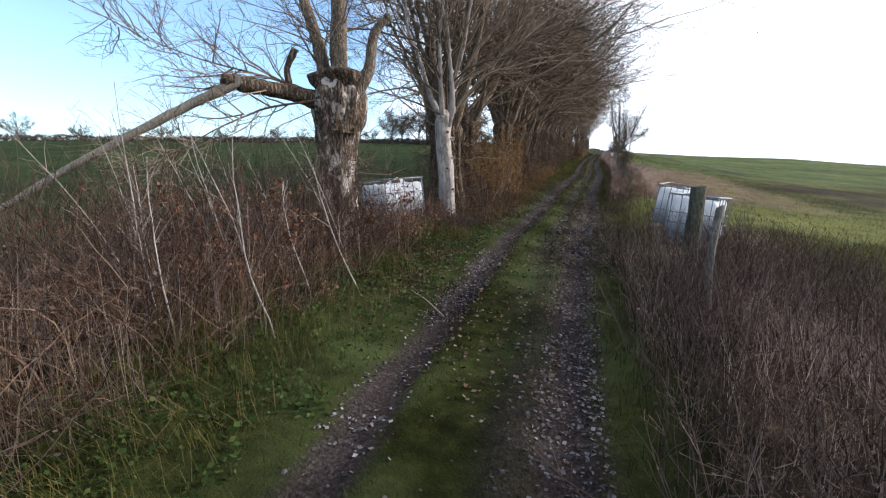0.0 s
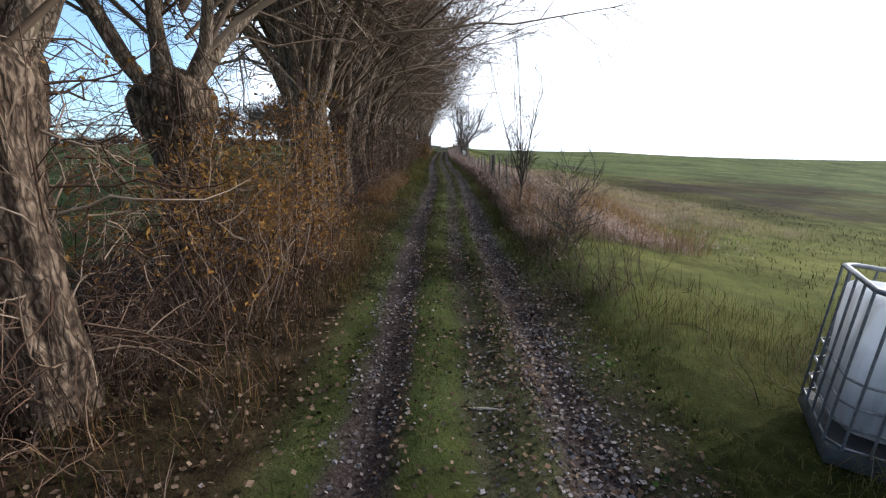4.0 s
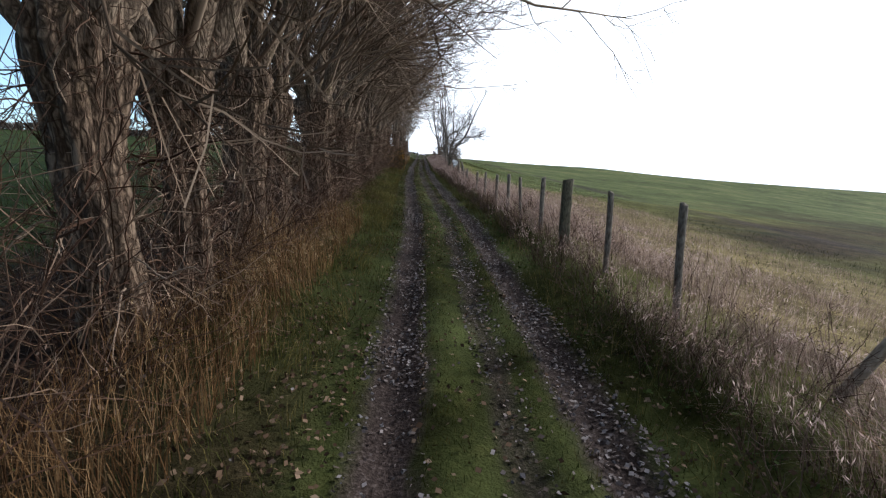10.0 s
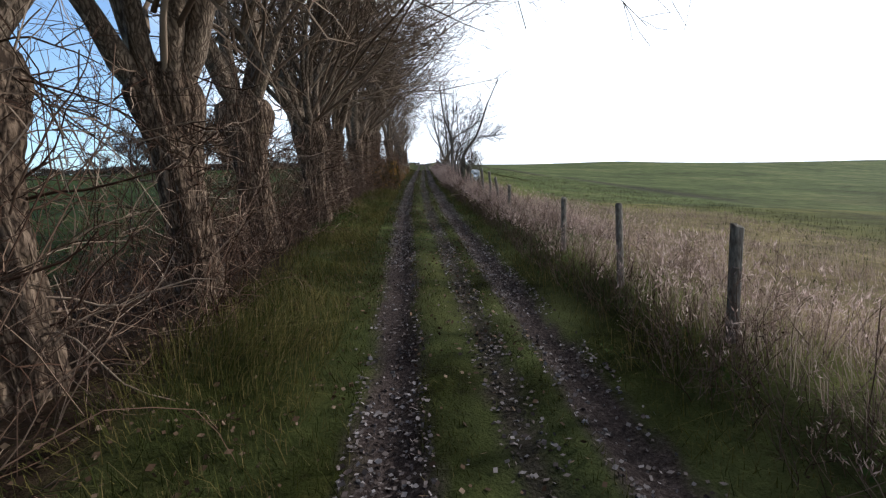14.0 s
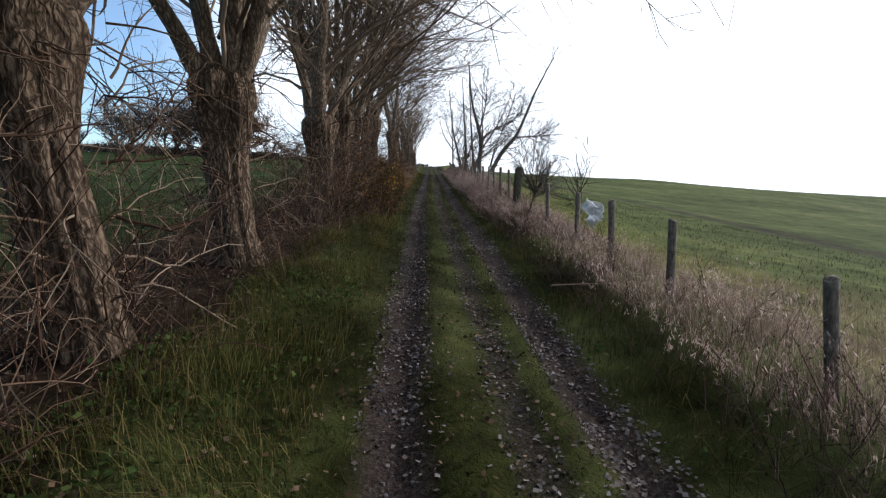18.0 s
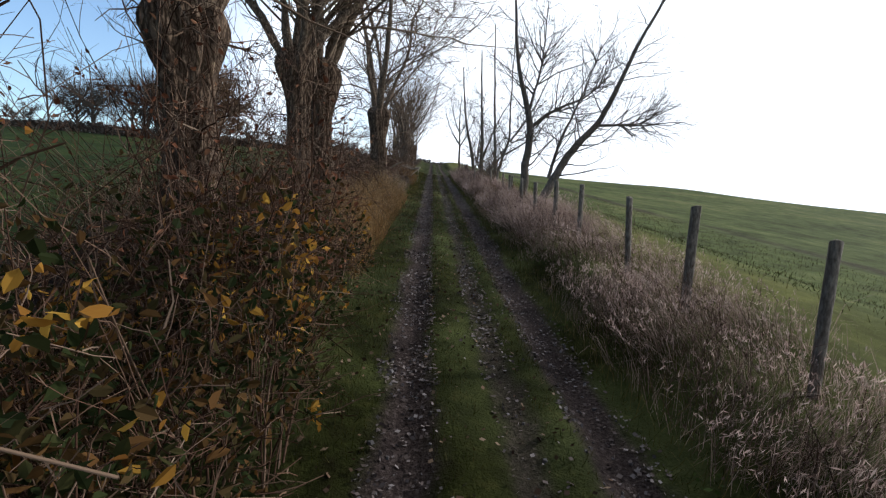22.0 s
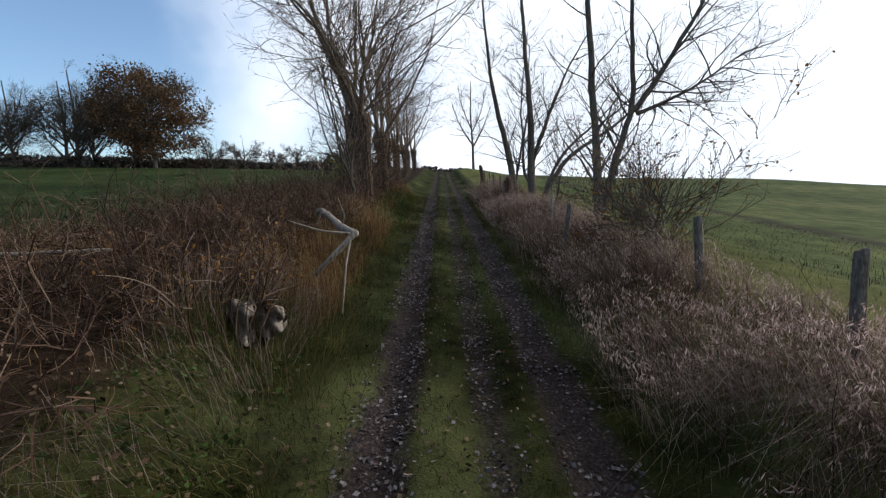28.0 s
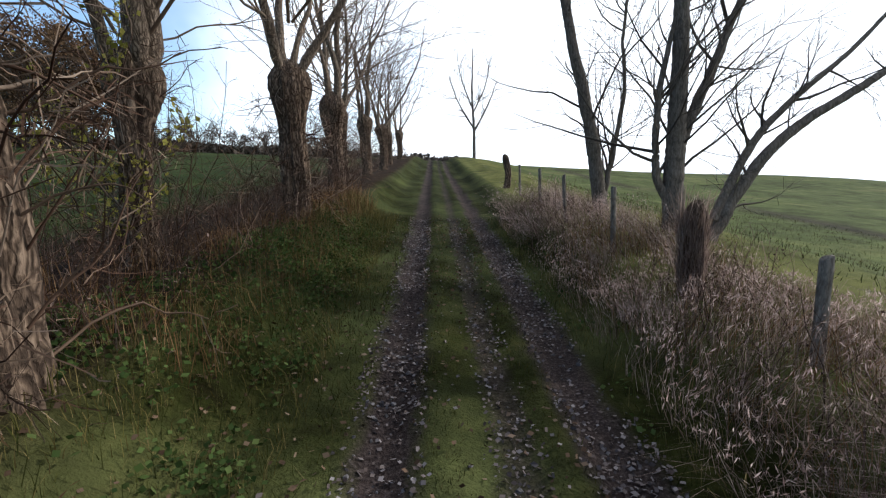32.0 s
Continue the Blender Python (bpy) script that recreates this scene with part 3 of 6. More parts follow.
def crown_set(seed, limbs, length, spread, r, pull, dense=1.0, limb_mat=LIMB, twig_mat=TWIG, twig_len=1.0, base=0.1, lift=0.07, over=11):
    """Meshes for the poles and the twigs that stand on a pollard's head, rooted at the origin."""
    rng = np.random.default_rng(seed)
    a = rng.uniform(0, 6.283) + np.arange(limbs) * 6.283 / limbs + rng.normal(0, 0.3, limbs)
    tilt = spread * rng.uniform(0.35, 1.15, limbs)
    way = np.stack([np.sin(tilt) * np.cos(a), np.sin(tilt) * np.sin(a), np.cos(tilt)], 1)
    start = np.stack([base * np.cos(a), base * np.sin(a), np.full(limbs, -0.42)], 1)
    L = length * rng.uniform(0.65, 1.1, limbs)
    P = wander(rng, start, way, L, 14, 0.13, lift, tuple(0.4 * v for v in pull))
    R0 = r * rng.uniform(0.6, 1.15, limbs)
    R = R0[:, None] * np.linspace(1, 0.14, 14)[None] * (1 + 0.06 * rng.normal(size=(limbs, 14)))
    R[:, :3] *= np.array([0.6, 1.25, 1.1])
    limb_meshes = [mesh_of("limb", *tubes(P[i : i + 1], R[i : i + 1], 9), limb_mat) for i in range(limbs)]
    c1 = max(2, int(10 * dense))
    out = tuple(1.9 * v for v in pull)
    P1, R1 = sprout(rng, P, R, c1, 46, 3.5 * twig_len, r * 0.27, 0.006, 8, 0.12, 0.24, 0.02, out)
    P2, R2 = sprout(rng, P1, R1, int(8 * dense) + 1, 40, 1.35 * twig_len, 0.012, 0.0042, 5, 0.12, 0.24, 0.02, tuple(0.5 * v for v in out))
    P3, R3 = sprout(rng, P2, R2, 4, 38, 0.75 * twig_len, 0.0065, 0.004, 3, 0.15, 0.15, 0.02)
    sets = [tubes(P1, R1, 4), ribbons(P2, 1.3 * R2, seed), ribbons(P3, 1.15 * R3, seed)]
    if over:
        b = np.r_[rng.uniform(-0.65, 0.65, over), math.pi + rng.uniform(-0.9, 0.9, 4)]
        over += 4
        Q = wander(rng, np.stack([0.15 * np.cos(b), 0.15 * np.sin(b), rng.uniform(-0.2, 1.6, over)], 1), np.stack([np.cos(b), np.sin(b), rng.uniform(0.7, 1.4, over)], 1), rng.uniform(4.2, 7.2, over), 12, 0.15, 0.0, (0.04, 0, 0.0))
        S = rng.uniform(0.018, 0.03, over)[:, None] * np.linspace(1, 0.16, 12)
        Q1, S1 = sprout(rng, Q, S, 12, 42, 1.7, 0.013, 0.005, 6, 0.2, 0.13, 0.03, (0.03, 0, 0))
        Q2, S2 = sprout(rng, Q1, S1, 6, 40, 0.8, 0.008, 0.004, 4, 0.15, 0.14, 0.02, (0.02, 0, 0))
        sets += [tubes(Q, S, 6), tubes(Q1, S1, 3), ribbons(Q2, S2, seed)]
    V, F = joined(*sets)
    return limb_meshes, mesh_of("crown", V, F, twig_mat)


LIGHT = [crown_set(90 + i, 4, 6.2, 0.6, 0.1, (0.03, 0, 0), dense=0.6, over=4) for i in range(2)]
CROWNS = [crown_set(40 + i, n, ln, sp, r, (0.04, 0, 0)) for i, (n, ln, sp, r) in enumerate(
    [(6, 6.2, 0.46, 0.1), (7, 6.6, 0.42, 0.092), (5, 7.2, 0.38, 0.115), (8, 5.8, 0.52, 0.085), (6, 7.0, 0.45, 0.1)])]


def shoots(seed, h, r):
    """Dead side shoots that bristle from a trunk."""
    rng = np.random.default_rng(seed)
    n = 72
    a, z = rng.uniform(0, 6.283, n), h * rng.beta(1.3, 1.4, n)
    s = np.stack([0.8 * r * np.cos(a), 0.8 * r * np.sin(a), z], 1)
    way = np.stack([np.cos(a), np.sin(a), rng.uniform(-0.3, 1.0, n)], 1)
    L = np.r_[rng.uniform(0.9, 1.45, 9), rng.uniform(0.3, 1.2, n - 9)]
    P = wander(rng, s, way, L, 8, 0.25, -0.02)
    R = (rng.uniform(0.005, 0.011, n) * np.r_[np.full(9, 1.25), np.ones(n - 9)])[:, None] * np.linspace(1, 0.35, 8)
    P2, R2 = sprout(rng, P, R, 5, 45, 0.5, 0.005, 0.0022, 4, 0.2, 0.2, 0.0)
    P3, R3 = sprout(rng, P2, R2, 2, 45, 0.25, 0.003, 0.002, 3, 0.2, 0.2, 0.0)
    return mesh_of("shoot_tangle", *joined(tubes(P, R, 4), ribbons(P2, 1.5 * R2, seed), ribbons(P3, 1.5 * R3, seed)), TWIG_RED)


SHOOTS = [shoots(80 + i, 2.2, 0.28) for i in range(5)]


def pollard(i, x, y, diam, h, lean, label, crown=None, mat=BARK, scale=1.0, turn=None, shoot=True, head=1.58, flare=1.35, furrow=0.075, sway=0.0):
    rng = np.random.default_rng(500 + i)
    t = thing("willow_tree", (x, y, gz(x, y)), label, "tree", "pollarded trees along the track")
    part("trunk", trunk_mesh(rng, diam / 2, h, lean, head=head, flare=flare, furrow=furrow, mat=mat, sway=sway), t)
    c = LIGHT[i % 2] if y > 90 else CROWNS[(i if crown is None else crown) % len(CROWNS)]
    m = Matrix.Translation((lean[0] * h, lean[1] * h, h)) @ Matrix.Rotation(rng.uniform(-0.6, 0.6) if turn is None else turn, 4, "Z") @ Matrix.Scale(scale, 4)
    for me in c[0]:
        part("limb", me, t).matrix_basis = m
    part("crown", c[1], t).matrix_basis = m
    if shoot:
        part("shoot_tangle", SHOOTS[i % 5], t, "dead brown side shoots").matrix_basis = Matrix.Rotation(rng.uniform(0, 6.28), 4, "Z") @ Matrix.Diagonal((diam / 0.56, diam / 0.56, h / 2.3, 1))
    return t


PLAIN = "bare pollarded willow with furrowed brown bark beside the track"
LOW_ROW = [  # x, y, diameter, height of the head, lean
    (-3.95, 14.4, 0.62, 2.5, 0.05), (-3.42, 18.3, 0.56, 2.6, 0.0), (-3.62, 19.4, 0.52, 2.6, -0.05), (-3.5, 20.2, 0.36, 2.3, -0.1),
    (-3.5, 21.6, 0.45, 2.7, 0.02), (-3.42, 24.4, 0.5, 2.5, -0.06), (-3.4, 25.35, 0.42, 2.4, 0.02), (-3.95, 28.5, 0.66, 2.8, 0.03),
    (-3.84, 30.0, 0.47, 2.6, 0.0), (-3.5, 32.25, 0.62, 2.7, -0.04), (-3.78, 34.75, 0.56, 2.5, -0.04), (-3.6, 36.95, 0.52, 2.6, -0.03),
    (-3.88, 40.0, 0.62, 2.7, 0.0), (-3.55, 42.8, 0.55, 2.5, 0.03), (-3.95, 44.5, 0.48, 2.4, 0.0), (-3.85, 46.2, 0.52, 2.7, -0.12)]
HIGH_ROW = [
    (-3.95, 49.2, 0.62, 2.7, -0.04), (-3.95, 54.2, 0.62, 2.6, 0.0), (-3.85, 56.1, 0.5, 2.95, 0.03), (-4.0, 59.75, 0.55, 2.85, 0.0),
    (-4.1, 64.1, 0.5, 2.9, 0.0), (-3.86, 65.3, 0.62, 3.0, -0.02), (-3.42, 74.1, 0.68, 3.0, -0.05), (-3.2, 88.45, 0.5, 2.8, -0.03),
    (-4.25, 91.3, 0.36, 2.2, 0.1), (-3.35, 94.4, 0.5, 2.6, 0.0), (-3.7, 99.8, 0.5, 2.7, 0.0), (-4.1, 103, 0.5, 2.6, 0.0),
    (-3.8, 107, 0.5, 2.6, 0.0), (-3.6, 112, 0.5, 2.4, 0.0), (-3.8, 118, 0.5, 2.4, 0.0), (-3.5, 126, 0.5, 2.4, 0.0)]
for i, (x, y, dm, h, lean) in enumerate(LOW_ROW + HIGH_ROW):
    pollard(i, x, y, dm, h, (lean, 0.0), PLAIN, shoot=not 18 < y < 20.5, scale=1.22 if y < 60 else 1.1 if y < 80 else 0.95)

# ---- trees with a look of their own ----
def line_part(name, parent, pts, radii, mat, sides=9, label="", rough=0.05, seed=0):
    """A bent, tapering, slightly knobbly round of wood through a few points (in the parent's space)."""
    rng = np.random.default_rng(seed)
    pts, radii = np.array(pts, float), np.array(radii, float)
    u = np.linspace(0, len(pts) - 1, 6 * (len(pts) - 1) + 1)
    P = np.stack([np.interp(u, np.arange(len(pts)), pts[:, k]) for k in range(3)], 1)
    P[1:-1] = 0.25 * P[:-2] + 0.5 * P[1:-1] + 0.25 * P[2:] + rng.normal(0, rough * radii.mean(), P[1:-1].shape)
    R = np.interp(u, np.arange(len(pts)), radii) * (1 + rough * rng.normal(size=len(u)))
    P = np.concatenate([P, P[-1:] + (P[-1:] - P[-2:-1]) * 0.08])
    R = np.concatenate([R, R[-1:] * 0.25])
    return part(name, mesh_of(name, *tubes(P[None], R[None], sides), mat), parent, label)


def twigs_on(name, parent, lines, seed, count, length, pull=(0, 0, 0), mat=TWIG, r=0.02, deep=2):
    """Branches and twigs on given lines (K x n x 3, in the parent's space)."""
    rng = np.random.default_rng(seed)
    P = np.asarray(lines, float)
    R = np.full(P.shape[:2], 0.1)
    P1, R1 = sprout(rng, P, R, count, 48, length, r, 0.005, 7, 0.15, 0.15, 0.05, pull)
    sets = [tubes(P1, R1, 5)]
    P2, R2 = sprout(rng, P1, R1, 6, 40, length * 0.48, 0.009, 0.0034, 5, 0.15, 0.15, 0.03, pull)
    sets.append(tubes(P2, R2, 3))
    if deep > 1:
        P3, R3 = sprout(rng, P2, R2, 3, 38, length * 0.24, 0.005, 0.0026, 3, 0.2, 0.15, 0.02)
        sets.append(ribbons(P3, 1.3 * R3, seed))
    return part(name, mesh_of(name, *joined(*sets), mat), parent)


def resample(pts, n=12):
    pts = np.array(pts, float)
    u = np.linspace(0, len(pts) - 1, n)
    return np.stack([np.interp(u, np.arange(len(pts)), pts[:, k]) for k in range(3)], 1)


def broken_willow():
    x, y = -4.12, 7.15
    g = gz(x, y)
    t = thing("willow_tree", (x, y, g), "old pollarded willow with peeling bark and a snapped limb", "tree", "pollarded trees along the track")
    rng = np.random.default_rng(3)
    part("trunk", trunk_mesh(rng, 0.36, 2.85, (0.03, 0.0), flare=1.25, head=1.45, mat=bark_mat("half_peeled_bark", (0.022, 0.016, 0.012), (0.105, 0.077, 0.058), (0.27, 0.215, 0.175), scale=0.7, peel=(0.36, 0.305, 0.265))), t)
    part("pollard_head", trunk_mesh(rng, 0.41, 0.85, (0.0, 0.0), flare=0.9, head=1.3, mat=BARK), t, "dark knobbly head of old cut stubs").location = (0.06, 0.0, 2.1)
    stems = [[(0.05, 0, 2.4), (0.1, 0.05, 3.6), (0.1, 0.0, 5.2), (0.2, 0.1, 7.0)], [(-0.1, 0, 2.4), (-0.35, 0.1, 3.4), (-0.75, 0.1, 4.6), (-1.0, 0.2, 6.2)],
             [(0.25, 0, 2.3), (0.62, 0.1, 2.9), (0.72, 0.1, 3.5), (1.0, 0.15, 3.75)]]
    for k, (s, r) in enumerate(zip(stems, ([0.17, 0.14, 0.11, 0.05], [0.14, 0.11, 0.08, 0.03], [0.13, 0.10, 0.08, 0.06]))):
        line_part("limb", t, s, r, LIMB, seed=k)
    line_part("snapped_limb", t, [(-0.1, -0.05, 2.35), (-0.5, -0.5, 2.5), (-0.95, -1.05, 2.55), (-1.15, -1.35, 2.62)], [0.17, 0.13, 0.12, 0.09], BARK, seed=8, label="black rotten stub of a snapped limb")
    line_part("hanging_limb", t, [(-0.95, -1.15, 2.62), (-1.9, -1.7, 2.05), (-3.2, -2.4, 1.25), (-4.6, -3.1, 0.30), (-5.1, -3.3, 0.05)], [0.09, 0.07, 0.055, 0.04, 0.025], WOOD_DEAD, seed=9, label="pale broken limb hanging down to the field")
    line_part("dead_stub", t, [(-0.55, -0.5, 2.5), (-0.6, -0.5, 2.9), (-0.45, -0.45, 3.2)], [0.06, 0.05, 0.06], BARK, seed=10)
    lines = [resample(stems[0]), resample(stems[1]), resample([(-0.2, -0.2, 2.5), (-1.0, -0.8, 2.8), (-2.2, -1.2, 3.1), (-3.4, -1.6, 3.7)]), resample([(-0.1, -0.3, 2.4), (-1.0, -0.9, 2.2), (-1.6, -1.5, 1.7), (-2.0, -1.9, 1.3)])]
    for k in (2, 3):
        line_part("branch", t, lines[k][::3], [0.024, 0.018, 0.012, 0.006], LIMB, sides=6, seed=20 + k)
    twigs_on("crown", t, lines, 21, 27, 1.9, (-0.01, -0.01, 0.0))
    part("shoot_tangle", SHOOTS[2], t, "dead brown side shoots").matrix_basis = Matrix.Diagonal((0.9, 0.9, 0.9, 1))


broken_willow()
PALE = crown_set(61, 4, 5.6, 0.36, 0.085, (0.0, 0, 0), dense=0.9, limb_mat=BARK_PALE)
CROWNS.append(PALE)
PALE_TREE = pollard(61, -3.22, 10.75, 0.43, 2.5, (-0.02, 0.0), "pale tree with peeled bark and knots in its trunk", crown=5, mat=BARK_PALE, shoot=False, head=1.1, flare=1.12, turn=0.4, furrow=0.018, sway=0.1)
PALE_LINES = [resample([(-0.1, 0.0, 1.95), (-0.7, -0.1, 2.35), (-1.6, -0.2, 3.1), (-2.6, -0.2, 4.3)]), resample([(-0.1, 0.1, 2.2), (-0.9, 0.3, 3.0), (-1.5, 0.4, 4.2), (-1.8, 0.5, 5.6)]), resample([(-0.05, -0.1, 2.3), (-0.8, -0.5, 2.7), (-1.9, -0.9, 3.0), (-2.9, -1.2, 3.6)])]
for k, ln in enumerate(PALE_LINES):
    line_part("branch", PALE_TREE, ln[::3], [0.03, 0.022, 0.016, 0.008], LIMB, sides=7, seed=70 + k)
twigs_on("side_spray", PALE_TREE, PALE_LINES, 73, 12, 1.3, (-0.01, 0, 0), TWIG, 0.014)
for a, z, s in ((-1.7, 2.25, 0.085), (-1.0, 1.95, 0.045), (-2.3, 1.6, 0.05), (-0.7, 1.35, 0.045), (-1.6, 1.1, 0.05), (-2.4, 0.75, 0.04), (-1.0, 0.6, 0.05), (-1.5, 1.65, 0.035), (-0.4, 1.8, 0.05)):
    w = np.arange(13) * 6.2832 / 12
    ring = np.stack([0.02 * np.ones(13), s * np.cos(w), 0.7 * s * np.sin(w)], 1)
    V, F = tubes(ring[None], np.full((1, 13), 0.3 * s), 6)
    hole = tubes(np.array([[(-0.02, 0, 0), (0.012, 0, 0), (0.013, 0, 0)]]), np.array([[s * 0.75, s * 0.75, 0.003]]), 10)
    k = part("knot", mesh_of("knot", V, F, BARK_PALE), PALE_TREE, "raised knot in the bark")
    k.matrix_basis = Matrix.Translation((0.175 * math.cos(a) - 0.02 * z + 0.1 * math.sin(1.6 * z / 2.5 * math.pi + 0.4) * z / 2.5, 0.175 * math.sin(a), z)) @ Matrix.Rotation(a, 4, "Z")
    part("knot_hole", mesh_of("knot_hole", *hole, BARK), k, "dark hollow of the knot")
pollard(62, -3.27, 11.65, 0.5, 2.3, (-0.1, 0.0), "hollow old willow with split, furrowed trunk", crown=2, turn=1.0)
pollard(63, -4.3, 12.7, 0.42, 2.6, (0.04, 0.0), PLAIN, crown=1, turn=2.0)


def stump(x, y, h, r, label, shaggy=False):
    t = thing("tree_stump", (x, y, gz(x, y)), label, "stump")
    part("trunk", trunk_mesh(np.random.default_rng(int(x * 10 + y * 7)), r, h, (0.03, 0), flare=1.2, head=1.05), t)
    if shaggy:
        rng = np.random.default_rng(5)
        n = 900
        a = rng.uniform(0, 6.283, n)
        V, F = blades(rng, r * 1.0 * np.cos(a), r * 1.0 * np.sin(a), rng.uniform(0.2, 0.55, n), 0.006, 0.3, z=h * rng.uniform(0.35, 1.0, n) - 0.3)
        part("dead_grass", mesh_of("dead_grass", V, F, STRAW, False), t, "pale dead grass hanging round it")


stump(1.42, 90.6, 0.95, 0.11, "tall stump wrapped in pale dead grass", True)
stump(1.6, 102.9, 1.2, 0.13, "dark weathered stump beside the fence")


def open_tree(x, y, stems, label, seed, count=9, length=2.4, name="bare_tree", mat=BARK_GREY, twig=TWIG_DARK, leaf=None, group="bare trees beyond the fence", deep=2, r=0.03):
    t = thing(name, (x, y, gz(x, y)), label, "tree" if name == "bare_tree" else "shrub", group)
    lines = []
    rng0 = np.random.default_rng(seed)
    for k, (pts, rad) in enumerate(stems):
        pts = resample(pts, 5 * len(pts) - 4)
        for _ in range(5):
            pts[1:-1] = 0.25 * pts[:-2] + 0.5 * pts[1:-1] + 0.25 * pts[2:]
        pts[1:] += rng0.normal(0, min(0.012, 0.16 * rad), (len(pts) - 1, 3)) * np.array([1, 1, 0.3])
        line_part("trunk" if k == 0 else "stem", t, pts, np.linspace(rad, rad * 0.22, len(pts)), mat, 8, seed=seed + k, rough=0.025)
        lines.append(resample(pts))
    crown = twigs_on("crown", t, lines, seed, count, length, (0, 0, 0.01), twig, r, deep)
    if leaf:
        rng = np.random.default_rng(seed)
        co = np.empty(len(crown.data.vertices) * 3, np.float32)
        crown.data.vertices.foreach_get("co", co)
        C = co.reshape(-1, 3)[rng.integers(0, len(co) // 3, leaf[1])] + rng.normal(0, 0.02, (leaf[1], 3))
        part("foliage", mesh_of("foliage", *leaves_at(rng, C, leaf[2]), leaf[0], False), t, "last few brown leaves")
    return t


BARE = "bare tree with dark slender stems standing in the field edge"
open_tree(1.75, 70.7, [([(0, 0, -0.2), (0.05, 0, 1.2), (0.2, 0, 2.6), (-0.1, 0, 3.6), (-0.4, 0, 4.6), (-0.5, 0.1, 7.0)], 0.16), ([(0.2, 0, 2.5), (0.7, 0, 2.95), (1.2, 0, 3.2), (2.0, 0, 3.5), (2.8, 0.1, 4.3)], 0.07), ([(0.1, 0, 3.1), (0.5, 0, 4.6), (0.6, 0.1, 6.6)], 0.05)], BARE, 301, 30, 2.4)
open_tree(1.84, 69.3, [([(0, 0, -0.2), (0.55, 0, 0.85), (1.1, 0, 1.82), (1.9, 0, 2.6), (2.37, 0, 3.6), (2.95, 0, 5.0), (4.0, 0, 6.9)], 0.15), ([(0.4, 0, 0.9), (0.55, 0, 1.5), (0.72, 0, 2.1), (1.44, 0.1, 3.6), (1.9, 0.1, 5.0)], 0.06), ([(1.85, 0, 2.55), (2.9, 0, 2.6), (3.5, 0.1, 2.7)], 0.05)], "bare slender tree leaning out over the field", 302, 28, 2.3)
open_tree(2.95, 85.8, [([(0, 0, -0.2), (-0.05, 0, 2.0), (-0.2, 0, 5.0), (-0.3, 0.2, 10.0)], 0.13), ([(0.1, 0, 0.2), (0.45, 0, 1.6), (0.9, 0, 2.57), (0.85, 0, 5.0), (1.0, 0, 9.0)], 0.11), ([(0.9, 0, 2.57), (1.6, 0, 3.5), (2.7, 0, 5.2), (3.9, 0, 8.2)], 0.08), ([(0.95, 0, 2.5), (2.3, 0, 3.0), (3.7, 0.1, 3.9)], 0.05)], BARE, 304, 24, 2.6)
open_tree(2.9, 93.8, [([(0, 0, -0.2), (0.02, 0, 1.5), (0.05, 0, 3.5), (-0.1, 0.1, 6), (-0.2, 0.2, 10)], 0.19), ([(0.05, 0, 1.3), (0.5, 0, 2.4), (0.9, 0, 3.4), (1.5, 0, 4.8), (2.6, 0.1, 6.5)], 0.1), ([(0, 0, 0.3), (-0.35, 0, 1.0), (-0.3, 0, 2.2), (0, 0, 3.5), (0.1, 0.1, 6)], 0.08)], BARE, 305, 24, 2.6)
open_tree(3.3, 93.5, [([(0, 0, -0.2), (0.35, 0, 0.55), (1.1, 0, 1.6), (2.4, 0, 2.3), (3.7, 0, 3.2), (4.4, 0, 4.0)], 0.12), ([(0.1, 0, 0.3), (0.9, 0.2, 1.8), (2.3, 0.2, 2.8), (3.6, 0.3, 4.2)], 0.08)], "bare dark-stemmed tree leaning far over the field edge", 306, 10, 1.6)
open_tree(2.6, 96.1, [([(0, 0, -0.2), (-0.3, 0, 1.9), (-0.75, 0, 3.6), (-1.0, 0.1, 5.6), (-1.2, 0.2, 9)], 0.17), ([(0.0, 0, 0.2), (0.1, 0, 0.6), (0.45, 0, 2.4), (0.35, 0, 4), (0.8, 0, 7)], 0.07)], BARE, 307, 24, 2.6)
open_tree(4.1, 140.0, [([(0, 0, -0.3), (0.1, 0, 3.5), (-0.1, 0, 7.0), (0.2, 0.2, 12.0)], 0.2), ([(0.05, 0, 3.0), (1.6, 0, 5.5), (2.8, 0, 8.5)], 0.12), ([(0.05, 0, 3.4), (-1.6, 0, 6.0), (-2.6, 0, 9.0)], 0.12), ([(0, 0, 5), (1.6, 0, 8), (2.0, 0, 10.5)], 0.09), ([(0, 0, 5.5), (-1.2, 0, 8.5), (-1.6, 0, 11)], 0.09)], "lone bare tree near the crest", 308, 22, 3.4, deep=2, r=0.045)
SHRUB = "leafless young tree beside the fence"


